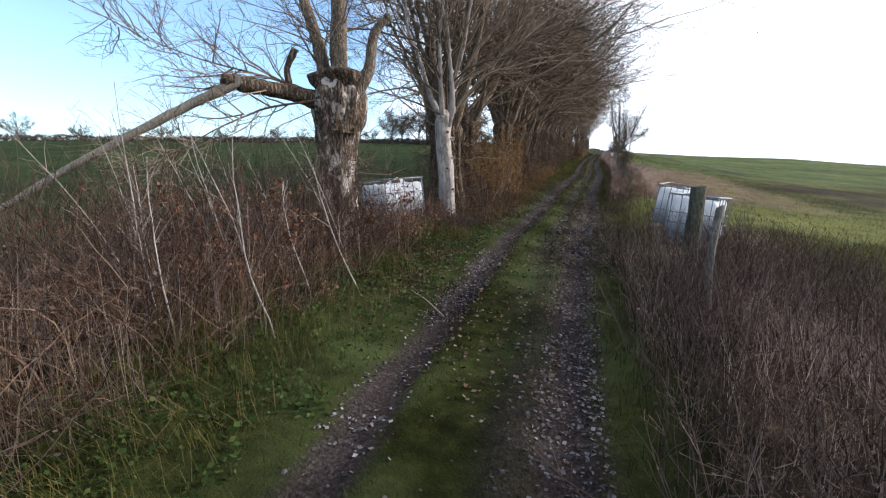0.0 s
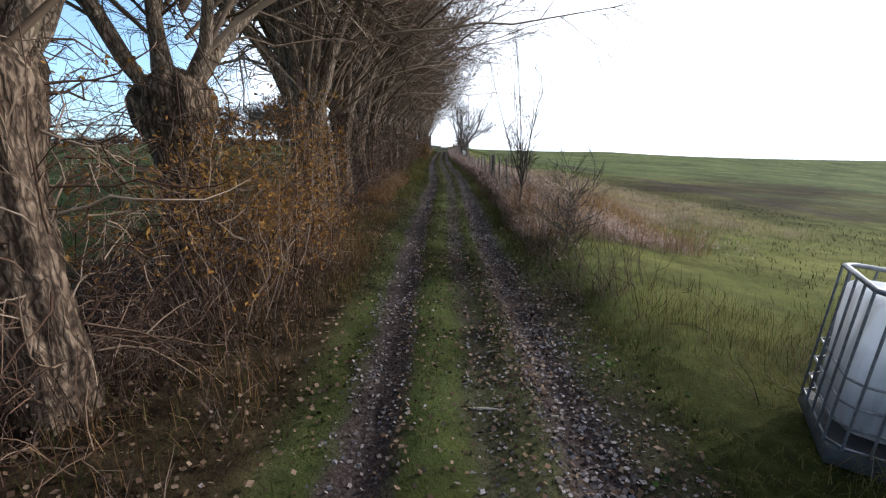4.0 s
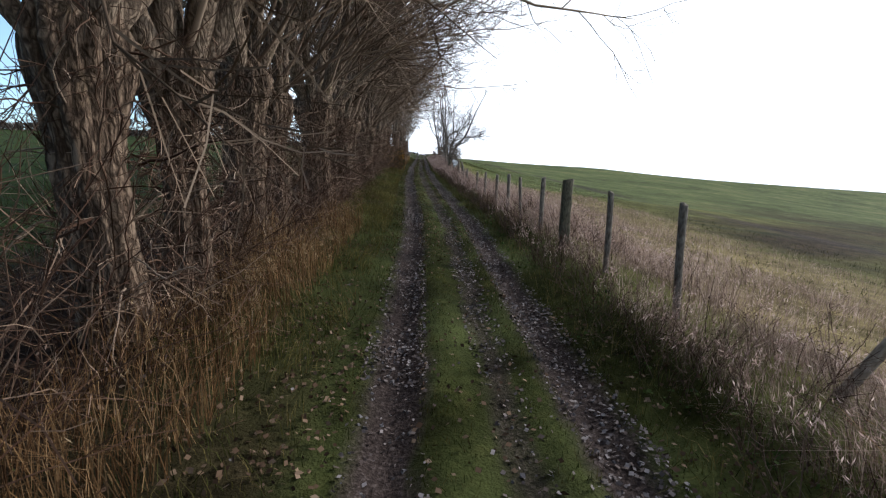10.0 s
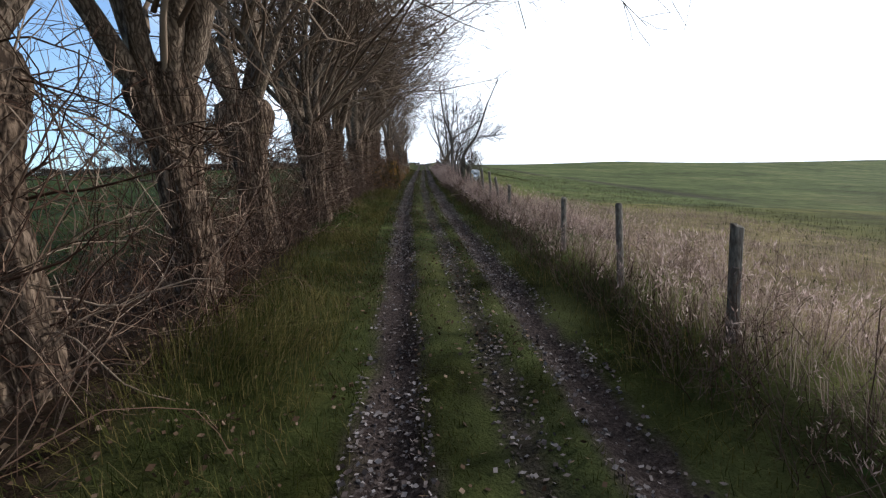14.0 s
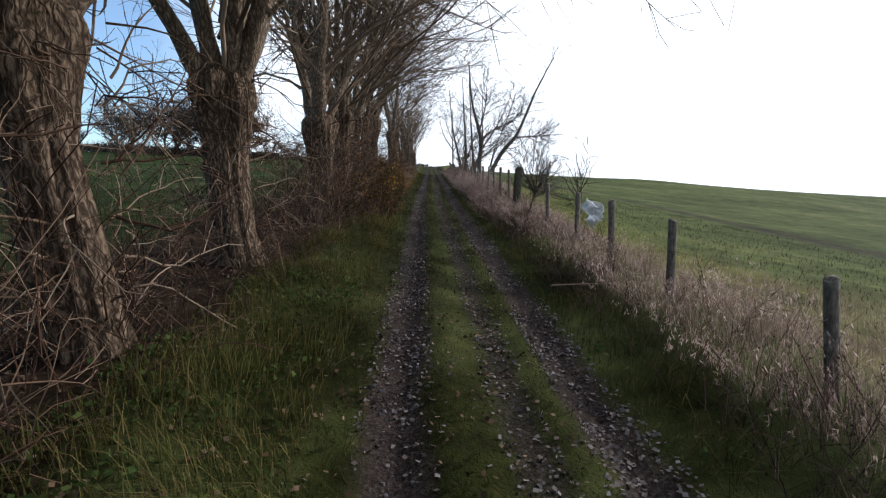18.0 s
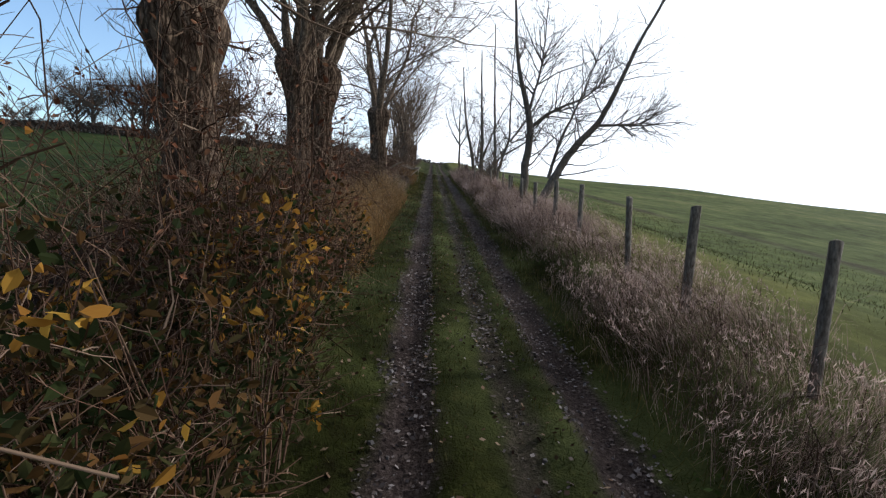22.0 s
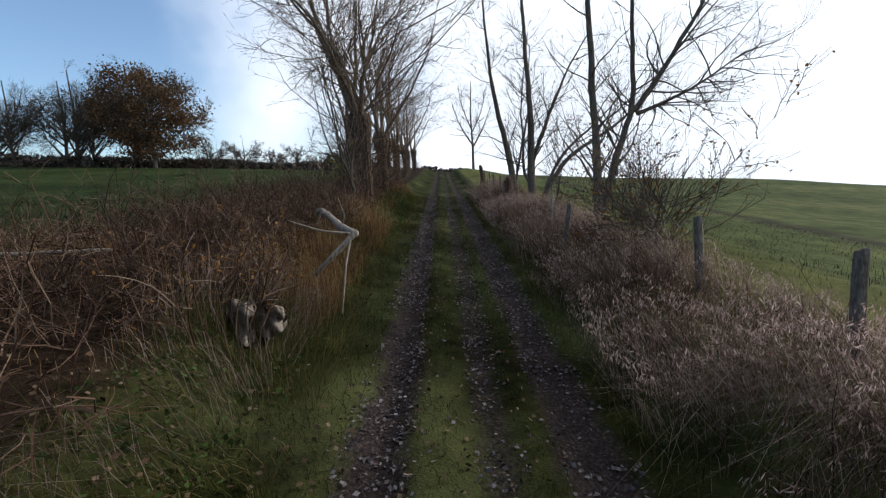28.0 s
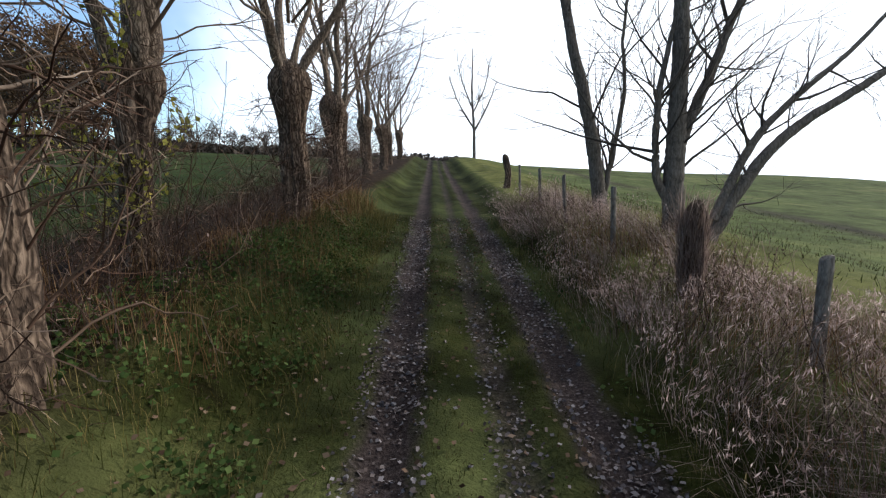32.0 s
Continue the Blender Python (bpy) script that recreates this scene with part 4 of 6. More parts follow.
def sapling(x, y, h, seed, label, leaf=None, fork=0.55, n=6, spread=0.5, r=0.045, base_pull=0.1, length=0.7, count=7, bark=TWIG_DARK):
    rng = np.random.default_rng(seed)
    stems = [([(0, 0, -0.15), (base_pull * 0.5, 0, fork * 0.5), (base_pull, 0, fork)], r)]
    for k in range(n):
        a, e = rng.uniform(0, 6.283), spread * rng.uniform(0.3, 1)
        low = 0.6 if k % 3 == 2 else 1.0
        z1, top = fork * rng.uniform(0.7, 1.0), h * low * rng.uniform(0.75, 1.05)
        wide = 2.2 if k % 3 == 2 else 1.4
        c, q = e * math.cos(a), e * math.sin(a)
        j = rng.normal(0, 0.16 * spread, (3, 2))
        stems.append(([(base_pull * z1 / fork, 0, z1), (base_pull + 0.35 * c + j[0, 0], 0.35 * q + j[0, 1], z1 + 0.18 * (top - z1)), (base_pull + 0.9 * c + j[1, 0], 0.9 * q + j[1, 1], z1 + 0.5 * (top - z1)),
                       (base_pull + wide * c + j[2, 0], wide * q + j[2, 1], top)], r * 0.3))
    return open_tree(x, y, stems, label, seed, count, length, "sapling", bark, bark, leaf, "saplings beside the track", 1, 0.009)


sapling(1.05, 20.5, 4.1, 401, SHRUB, fork=0.8, n=12, spread=0.62, r=0.05, base_pull=0.1, leaf=(LEAF_OAK, 200, 0.04), length=0.75, count=9)
sapling(1.08, 16.3, 1.5, 402, "low leafless bush in pale grass", fork=0.25, n=9, spread=0.45, r=0.03)
sapling(1.08, 54.45, 2.15, 403, SHRUB, fork=0.8, n=15, spread=0.8, r=0.05, base_pull=0.3, leaf=(LEAF_OAK, 220, 0.04), length=0.8, count=10)
sapling(1.45, 51.5, 1.9, 404, SHRUB, fork=1.0, n=4, spread=0.25, r=0.024, leaf=(LEAF_OAK, 60, 0.04))
sapling(1.9, 80.6, 2.1, 405, "tangled shrub with a few yellow leaves", fork=0.2, n=14, spread=1.0, r=0.022, leaf=(LEAF_GOLD, 900, 0.045), length=1.1, count=9)
sapling(2.1, 82.0, 1.8, 406, "tangled shrub with a few yellow leaves", fork=0.2, n=11, spread=0.9, r=0.02, leaf=(LEAF_GOLD, 600, 0.045), length=0.9)
sapling(2.0, 86.6, 3.2, 407, SHRUB, fork=0.35, n=6, spread=0.45, r=0.032)
sapling(-3.0, 83.2, 2.3, 408, "pale leafless bush among dead weeds", fork=0.15, n=6, spread=0.6, r=0.013, length=0.6, count=6, bark=TWIG_RED)
sapling(-3.2, 86.75, 4.3, 409, SHRUB, fork=0.9, n=9, spread=1.1, r=0.1, base_pull=-0.15, length=1.3, count=13)
sapling(-4.15, 91.0, 2.1, 410, "young tree with a few yellow leaves", fork=0.5, n=6, spread=0.7, r=0.04, leaf=(LEAF_PALE, 900, 0.07))


# ---- far trees and hedges ----
def far_tree(x, y, h, w, seed, label, leaf=None, fine=True):
    rng = np.random.default_rng(seed)
    t = thing("field_tree", (x, y, gz(x, y)), label, "tree", "trees across the left field")
    stems = [[(0, 0, -0.5), (0, 0, 0.2 * h), (0.02 * h, 0, 0.5 * h), (0, 0, 0.95 * h)]]
    for k in range(13):
        a, z0 = rng.uniform(0, 6.283), rng.uniform(0.05, 0.42) * h
        e = w * rng.uniform(0.3, 0.5)
        stems.append([(0, 0, z0), (0.4 * e * math.cos(a), 0.4 * e * math.sin(a), z0 + 0.15 * h), (0.8 * e * math.cos(a), 0.8 * e * math.sin(a), z0 + 0.28 * h), (e * math.cos(a), e * math.sin(a), z0 + 0.42 * h)])
    P = np.stack([resample(s, 9) for s in stems])
    R = np.repeat(np.linspace(0.022 * h, 0.005 * h, 9)[None], len(P), 0) * np.r_[1, np.full(len(P) - 1, 0.5)][:, None]
    part("trunk", mesh_of("trunk", *tubes(P, R, 6), BARK_GREY), t)
    P1, R1 = sprout(rng, P, R, 13, 45, 0.26 * h, 0.05, 0.025, 5, 0.2, 0.16, 0.04)
    P2, R2 = sprout(rng, P1, R1, 8, 42, 0.14 * h, 0.03, 0.02, 4, 0.1, 0.16, 0.02)
    P3, R3 = sprout(rng, P2, R2, 3, 42, 0.07 * h, 0.02, 0.016, 3, 0.1, 0.16, 0.02)
    part("crown", mesh_of("crown", *joined(tubes(P1, R1, 3), ribbons(P2, R2, seed), *([ribbons(P3, R3, seed)] if fine else [])), TWIG_DARK), t)
    if leaf:
        q = rand_unit(rng, 170) * rng.uniform(0.2, 1.12, 170)[:, None] ** 0.5
        q = q * np.array([0.5 * w, 0.5 * w, 0.46 * h]) + np.array([0, 0, 0.53 * h])
        C = q[(170 * rng.uniform(0, 1, leaf) ** 1.3).astype(int)] + rng.normal(0, 0.055 * h, (leaf, 3)) * np.array([1, 1, 0.7])
        C = C[(C[:, 2] > 0.09 * h)]
        part("foliage", mesh_of("foliage", *leaves_at(rng, C, 0.36), LEAF_OAK, False), t, "rust-brown autumn leaves")


far_tree(-41.5, 142.4, 14, 14, 701, "broad oak still holding rust-brown leaves", 19000)
far_tree(-55, 146, 15, 12, 702, "tall bare tree beside the oak")
far_tree(-63, 144, 13, 12, 703, "tall bare tree beside the oak")
far_tree(-49, 150, 17, 10, 704, "tall bare tree behind the oak")
for k, (x, y, h) in enumerate([(-59, 149, 14), (-52, 145, 11), (-68, 147, 12), (-46, 147, 10)]):
    far_tree(x, y, h, 0.8 * h, 705 + k, "bare tree in the clump beside the oak")
for k, (x, y, h) in enumerate([(-37, 150, 8), (-33, 153, 9), (-30, 157, 7), (-27, 162, 9), (-24, 168, 7), (-21, 170, 8), (-19, 172, 8), (-14, 176, 7), (-72, 140, 8), (-84, 132, 7), (-95, 122, 8), (-104, 108, 7), (-112, 96, 9), (-122, 82, 7), (-130, 66, 8), (-138, 50, 10), (-128, 72, 11), (-90, 128, 6), (-116, 90, 6)]):
    far_tree(x, y, 0.62 * h, h * 0.85, 720 + k, "bare tree in the distant hedge", fine=False)


def hedge(name, pts, h, w, seed, n, label):
    rng = np.random.default_rng(seed)
    pts = np.array(pts, float)
    u = rng.uniform(0, len(pts) - 1, n)
    x, y = np.interp(u, np.arange(len(pts)), pts[:, 0]) + rng.normal(0, w, n), np.interp(u, np.arange(len(pts)), pts[:, 1]) + rng.normal(0, w, n)
    S = np.stack([x, y, ground_z(x, y)], 1)
    top = h * (0.75 + 0.35 * lumps(x, y, 0.35, seed)) * rng.uniform(0.5, 1.1, n)
    P = wander(rng, S, np.stack([rng.normal(0, 0.25, n), rng.normal(0, 0.25, n), np.ones(n)], 1), top, 5, 0.15, 0.05)
    R = np.repeat(np.linspace(0.05, 0.02, 5)[None], n, 0)
    P1, R1 = sprout(rng, P, R, 6, 45, h * 0.4, 0.03, 0.02, 3, 0.1, 0.2, 0.02)
    low = np.repeat(S, 5, 0) + rng.normal(0, 1, (5 * n, 3)) * np.array([0.7, 0.7, 0.0])
    low[:, 2] += 0.62 * h * rng.uniform(0, 1, 5 * n) * (0.8 + 0.4 * np.repeat(lumps(x, y, 0.35, seed), 5))
    return stuff(name, *joined(ribbons(P, R, 1), ribbons(P1, R1, 2), leaves_at(rng, low, 0.75)), TWIG_DARK, label, "hedge")


hedge("far_hedge", [(-10, 178), (-28, 160), (-45, 148), (-75, 140), (-108, 106), (-140, 48), (-150, 20)], 2.9, 1.2, 31, 3200, "dark leafless hedge along the far edge of the left field")
hedge("crest_hedge", [(-3, 158), (0, 166), (4, 170)], 1.1, 1.2, 32, 130, "low dark bushes on the crest where the track ends")


# ---- fence ----
def post_mesh(rng, h, r, square=False, mat=None):
    sides, rings = (12, 14)
    a = np.arange(sides) * 6.2832 / sides
    z = np.r_[np.linspace(-0.3, h, rings - 2), h + 0.006, h + 0.008]
    rr = np.r_[np.full(rings - 2, 1.0), 0.93, 0.02]
    prof = np.maximum(np.abs(np.cos(a)), np.abs(np.sin(a))) ** -0.85 if square else 1 + 0.06 * np.sin(2 * a + rng.uniform(0, 6)) + 0.04 * np.sin(5 * a)
    Z, A = np.meshgrid(z, a, indexing="ij")
    R = r * rr[:, None] * prof[None] * (1 + 0.03 * rng.normal(size=Z.shape))
    bow = rng.normal(0, 0.02)
    V = np.stack([R * np.cos(A) + bow * np.sin(2 * Z), R * np.sin(A), Z + (Z > h - 0.01) * 0.015 * np.cos(A)], -1).reshape(-1, 3)
    i, s = np.meshgrid(np.arange(rings - 1), np.arange(sides), indexing="ij")
    s2 = (s + 1) % sides
    return mesh_of("post", V, np.stack([i * sides + s, i * sides + s2, (i + 1) * sides + s2, (i + 1) * sides + s], -1).reshape(-1, 4), mat or WOOD_POST)


LOW_POSTS = [  # x, y, height above the foot of the hill, lean; the fence below and along the crop
    (1.42, 25.25, 3.11, 0), (1.36, 26.9, 3.2, -1), (1.35, 30.25, 3.43, 1), (1.3, 31.9, 3.45, 0), (1.25, 33.25, 3.56, -2), (1.21, 34.95, 3.58, -3),
    (1.11, 36.68, 3.70, -5), (1.08, 38.65, 3.76, -6), (1.22, 43.7, 4.03, -6), (1.3, 45.6, 4.3, -6), (1.4, 47.9, 4.55, -1), (1.35, 49.55, 4.75, -2),
    (1.4, 51.3, 4.88, 1), (1.3, 53.0, 5.09, 2)]
HIGH_POSTS = [  # the fence along the cutting
    (1.3, 57.87, 5.64, 3), (1.3, 59.6, 5.82, 4), (1.3, 61.1, 5.89, 1), (1.38, 63.5, 6.09, 2), (1.3, 65.0, 6.2, 0), (1.3, 66.87, 6.17, 3), (1.45, 69.4, 6.35, 2),
    (1.4, 71.2, 6.49, 1), (1.8, 73.35, 6.54, 4), (1.8, 75.25, 6.73, 3), (1.85, 77.4, 6.88, 1), (1.82, 79.3, 7.02, 0), (1.15, 82.4, 7.13, -10), (1.5, 89.2, 7.6, 1)]
FAR_POSTS = [(1.45, 92.6), (1.5, 95.0), (1.55, 97.3), (1.6, 100.0)]
GATEPOSTS = [(1.58, 7.63, 1.81, 4, 0.1), (1.3, 28.55, 3.38, 3, 0.08), (1.25, 56.43, 5.64, 5, 0.11)]


def make_fence():
    f = thing("fence", (1.3, 30, gz(1.3, 30)), "old fence of weathered, leaning round wooden posts", "fence")
    o = Vector(f.location)
    rng = np.random.default_rng(900)

    def post(x, y, h, r, lean, along=0.0, square=False, label=""):
        p = part("post", post_mesh(rng, h, r, square, WOOD_GATE if square else WOOD_DEAD if "pale" in label else WOOD_POST), f, label)
        p.matrix_basis = Matrix.Translation(Vector((x, y, gz(x, y))) - o) @ Euler((radians(-along), radians(lean), 0.1 if square else rng.uniform(0, 6))).to_matrix().to_4x4()

    post(1.38, 5.2, 1.12, 0.038, 5)
    post(1.7, 23.7, 0.66, 0.038, 25, 8, label="leaning pale broken post")
    post(1.4, 84.3, 7.33 - gz(1.4, 84.3), 0.03, -4, label="thin pale stake")
    for x, y, top, lean in LOW_POSTS + HIGH_POSTS:
        post(x, y, top - gz(x, y), rng.uniform(0.037, 0.05), lean, rng.normal(0, 1.5))
    for x, y in FAR_POSTS:
        post(x, y, 0.9, 0.035, rng.normal(0, 2))
    for x, y, top, lean, r in GATEPOSTS:
        post(x, y, top - gz(x, y), r, lean, 0, True, "thick square gatepost, dark and mossy")


make_fence()


# ---- plastic tanks in wire cages ----
def tank_mat():
    def build(n, link):
        grime = noise_tex(n, link, 2.2, 5)
        streak = noise_tex(n, link, 9, 4, stretch=(1, 1, 0.12))
        co = n("ShaderNodeTexCoord")
        sep = n("ShaderNodeSeparateXYZ")
        link(co.outputs["Object"], sep.inputs[0])
        fill = n("ShaderNodeMath")
        fill.operation = "MULTIPLY_ADD"
        link(grime, fill.inputs[0])
        fill.inputs[1].default_value = 0.5
        link(sep.outputs["Z"], fill.inputs[2])
        c = ramp(n, link, fill.outputs[0], (0.0, (0.26, 0.28, 0.31)), (0.24, (0.50, 0.52, 0.55)), (0.42, (0.85, 0.85, 0.86)))
        s = ramp(n, link, streak, (0.35, (0.74, 0.72, 0.70)), (0.6, (1, 1, 1)))
        mul = n("ShaderNodeMix")
        mul.data_type, mul.blend_type = "RGBA", "MULTIPLY"
        mul.inputs["Factor"].default_value = 1.0
        link(c, mul.inputs["A"])
        link(s, mul.inputs["B"])
        return mul.outputs["Result"], grime
    m = material("milky_plastic_with_silt", build, rough=0.4, bump=0.15, spec=0.4)
    m.node_tree.nodes["Principled BSDF"].inputs["Transmission Weight"].default_value = 0.12
    nt = m.node_tree
    b, out = nt.nodes["Principled BSDF"], nt.nodes["Material Output"]
    tr, mx = nt.nodes.new("ShaderNodeBsdfTranslucent"), nt.nodes.new("ShaderNodeMixShader")
    nt.links.new(b.inputs["Base Color"].links[0].from_socket, tr.inputs["Color"])
    mx.inputs[0].default_value = 0.45
    nt.links.new(b.outputs[0], mx.inputs[1])
    nt.links.new(tr.outputs[0], mx.inputs[2])
    nt.links.new(mx.outputs[0], out.inputs["Surface"])
    return m


TANK = tank_mat()
STEEL = material("galvanised_steel", lambda n, link: (ramp(n, link, noise_tex(n, link, 14, 4), (0.35, (0.10, 0.10, 0.108)), (0.65, (0.22, 0.222, 0.23))), None), rough=0.45, spec=0.5)
STEEL.node_tree.nodes["Principled BSDF"].inputs["Metallic"].default_value = 0.7
PAPER = material("faded_label", lambda n, link: (ramp(n, link, noise_tex(n, link, 9, 4), (0.3, (0.45, 0.45, 0.44)), (0.7, (0.68, 0.68, 0.66))), None), rough=0.7)
PLASTIC_DARK = material("dull_black_plastic", lambda n, link: (ramp(n, link, noise_tex(n, link, 8, 4), (0.3, (0.02, 0.02, 0.02)), (0.7, (0.06, 0.06, 0.058))), None), rough=0.6)


def box_mesh(name, sx, sy, sz, mat, bevel=0.0, seg=3, dent=0.0, seed=0, caved=0.0):
    bm = bmesh.new()
    bmesh.ops.create_cube(bm, size=1.0, matrix=Matrix.Diagonal((sx, sy, sz, 1)))
    if bevel:
        bmesh.ops.bevel(bm, geom=bm.edges[:], offset=bevel, segments=seg, affect="EDGES", profile=0.5)
    if dent:
        bmesh.ops.subdivide_edges(bm, edges=[e for e in bm.edges if e.calc_length() > 0.3], cuts=6, use_grid_fill=True)
        r = np.random.default_rng(seed)
        ph = r.uniform(0, 6, 6)
        for v in bm.verts:
            v.co.x += dent * math.sin(6 * v.co.y + 5 * v.co.z + ph[0])
            v.co.y += dent * math.sin(5 * v.co.x + 6 * v.co.z + ph[1])
            v.co.z += dent * 1.3 * math.sin(4 * v.co.x + 5 * v.co.y + ph[2])
            if caved and v.co.z > 0.3 * sz:
                u, q = v.co.x / sx, v.co.y / sy
                v.co.z -= caved * math.exp(-((u - 0.12) / 0.3) ** 2 - ((q + 0.1) / 0.36) ** 2) - 0.5 * caved * math.exp(-((u + 0.5 * q + 0.12) / 0.09) ** 2)
    me = bpy.data.meshes.new(name)
    bm.to_mesh(me)
    bm.free()
    for p in me.polygons:
        p.use_smooth = True
    me.materials.append(mat)
    return me


def rod_mesh(name, pts, r, mat, closed=False, sides=6):
    P = np.array(pts, float)
    if closed:
        P = np.concatenate([P, P[:1]])
    return mesh_of(name, *tubes(P[None], np.full((1, len(P)), r), sides), mat)


def caged_tank(x, y, rz, tip, tip2, label, sink=0.05, seed=0, size=1.0, board=False, caved=0.0, tall=1.0, panel=False):
    w, d, h = 1.0 * size, 1.2 * size, size * tall
    t = thing("water_tank", (x, y, gz(x, y) - sink), label, "tank", "caged plastic tanks dumped beside the track")
    t.rotation_euler = Euler((radians(tip), radians(tip2), radians(rz)))
    part("pallet", box_mesh("pallet", w, d, 0.12, PLASTIC_DARK, 0.015, 2), t).location = (0, 0, 0.07)
    part("tank", box_mesh("tank", w - 0.06, d - 0.06, h - 0.1, TANK, 0.09, 4, 0.012, seed, caved), t, "milky plastic tank with silt inside").location = (0, 0, 0.14 + h / 2)
    part("lid", mesh_of("lid", *tubes(np.array([[(0, 0, 0.0), (0, 0, 0.06), (0, 0, 0.061)]]), np.array([[0.09, 0.09, 0.004]]), 18), PLASTIC_DARK), t, "black screw lid").location = (0.05, 0.1, h + 0.07)
    ring = lambda z, k=0.0: [(sx * (w / 2 - c + k), sy * (d / 2 - e + k), z) for sx, sy, c, e in ((-1, -1, 0.07, 0), (1, -1, 0.07, 0), (1, -1, 0, 0.07), (1, 1, 0, 0.07), (1, 1, 0.07, 0), (-1, 1, 0.07, 0), (-1, 1, 0, 0.07), (-1, -1, 0, 0.07))]
    cage = part("cage", rod_mesh("cage", ring(h + 0.14), 0.017, STEEL, True), t, "galvanised wire cage with a tube rim")
    for z in (0.22 * size, 0.42 * size, 0.62 * size, 0.84 * size):
        part("cage_bar", rod_mesh("cage_bar", ring(z), 0.008, STEEL, True), cage)
    up = rod_mesh("cage_bar", [(0, 0, 0.13), (0, 0, 0.6), (0, 0, h + 0.14)], 0.008, STEEL)
    for k in range(5):
        fx, fy = (-0.4 + 0.2 * k) * w, (-0.42 + 0.21 * k) * d
        for px, py in ((fx, -d / 2 - 0.01), (fx, d / 2 + 0.01), (-w / 2 - 0.01, fy), (w / 2 + 0.01, fy)):
            part("cage_bar", up, cage).location = (px, py, 0)
    if panel:
        cover = part("valve_cover", box_mesh("valve_cover", 0.34, 0.03, 0.42, PLASTIC_DARK, 0.01, 2), t, "dark panel round the drain valve")
        cover.location = (-0.12 * w, -d / 2 - 0.012, 0.5 * h)
        part("label_plate", box_mesh("label_plate", 0.17, 0.006, 0.2, PAPER, 0.002, 1), cover, "faded pale label").location = (0.03, -0.02, 0.02)
    if board:
        part("board", box_mesh("board", 0.55 * w, 0.5 * d, 0.02, PLASTIC_DARK, 0.004, 1), t, "dark board patching the top").location = (0.12 * w, 0.1, h + 0.1)
        part("label_plate", box_mesh("label_plate", 0.16, 0.006, 0.22, PAPER, 0.002, 1), t, "faded white label").location = (0.06, -d / 2 - 0.022, 0.42 * h)
    return t


caged_tank(-3.95, 9.15, -32, 3, -4, "white caged plastic tank leaning in dead weeds, top caved in", 0.14, 1, 0.92, caved=0.22, panel=True)
caged_tank(1.97, 9.87, -24, -2, 6, "caged plastic tank with dark silt and a patched top", 0.03, 2, 0.85, True, tall=1.07)
caged_tank(1.78, 11.6, -28, 2, 10, "milky caged plastic tank tilting in the grass", 0.0, 3, 0.64, tall=1.45)


# ---- torn plastic sheet on the fence, dead wood, rubbish in the bank ----
PLASTIC_WHITE = material("thin_white_plastic_sheet", lambda n, link: (ramp(n, link, noise_tex(n, link, 6, 4), (0.3, (0.68, 0.69, 0.7)), (0.7, (0.86, 0.86, 0.86))), noise_tex(n, link, 16, 4)), rough=0.45, bump=0.3, spec=0.4)


def torn_sheet(name, at, w, h, seed, label, mat, rz=0.0, category="rubbish", crumple=0.10):
    rng = np.random.default_rng(seed)
    nx, nz = 26, 22
    U, T = np.meshgrid(np.linspace(-1, 1, nx), np.linspace(0, 1, nz))
    wid = w / 2 * (0.45 + 0.75 * np.sin(math.pi * np.clip(T * 0.9 + 0.12, 0, 1)) + 0.12 * np.sin(9 * T + 1) + 0.05 * np.sin(23 * T))
    X = U * wid + 0.16 * w * np.sin(2.2 * T) + 0.04 * w * np.sin(17 * T) * np.abs(U)
    Z = -T * h - 0.25 * h * np.abs(U) ** 2.2 * np.sin(3 * T + U) + 0.16 * h * np.sin(5 * U + 2) * T + 0.05 * h * np.sin(13 * U) * T
    Y = crumple * (np.sin(6 * U + 4 * T) + 0.6 * np.sin(11 * T - 5 * U) + 0.35 * np.sin(19 * U + 9 * T)) + 0.02 * rng.normal(size=U.shape)
    V = np.stack([X, Y, Z], -1).reshape(-1, 3)
    i, j = np.meshgrid(np.arange(nx - 1), np.arange(nz - 1))
    a = j * nx + i
    F = np.stack([a, a + 1, a + 1 + nx, a + nx], -1).reshape(-1, 4)
    back = V + np.array([0, 0.004, 0])
    V2, F2 = joined((V, F), (back, F[:, ::-1]))
    ob = new(name, mesh_of(name, V2, F2, mat))
    ob.location, ob.rotation_euler = at, (0, 0, radians(rz))
    return tagged(ob, label, category)


torn_sheet("plastic_sheet", (1.14, 49.7, 4.74), 0.27, 0.32, 4, "torn white plastic sheet caught on a fence post", PLASTIC_WHITE, 20, "plastic sheet", 0.06)
torn_sheet("plastic_sheet", (-2.72, 78.3, gz(-2.72, 78.3) + 0.36), 0.44, 0.36, 5, "dirty torn sack lying in the weedy bank", material("dirty_sacking", lambda n, link: (ramp(n, link, noise_tex(n, link, 7, 5), (0.38, (0.10, 0.08, 0.062)), (0.6, (0.24, 0.2, 0.16))), noise_tex(n, link, 30, 4)), rough=0.9, bump=0.5), 30, "sack", 0.12)


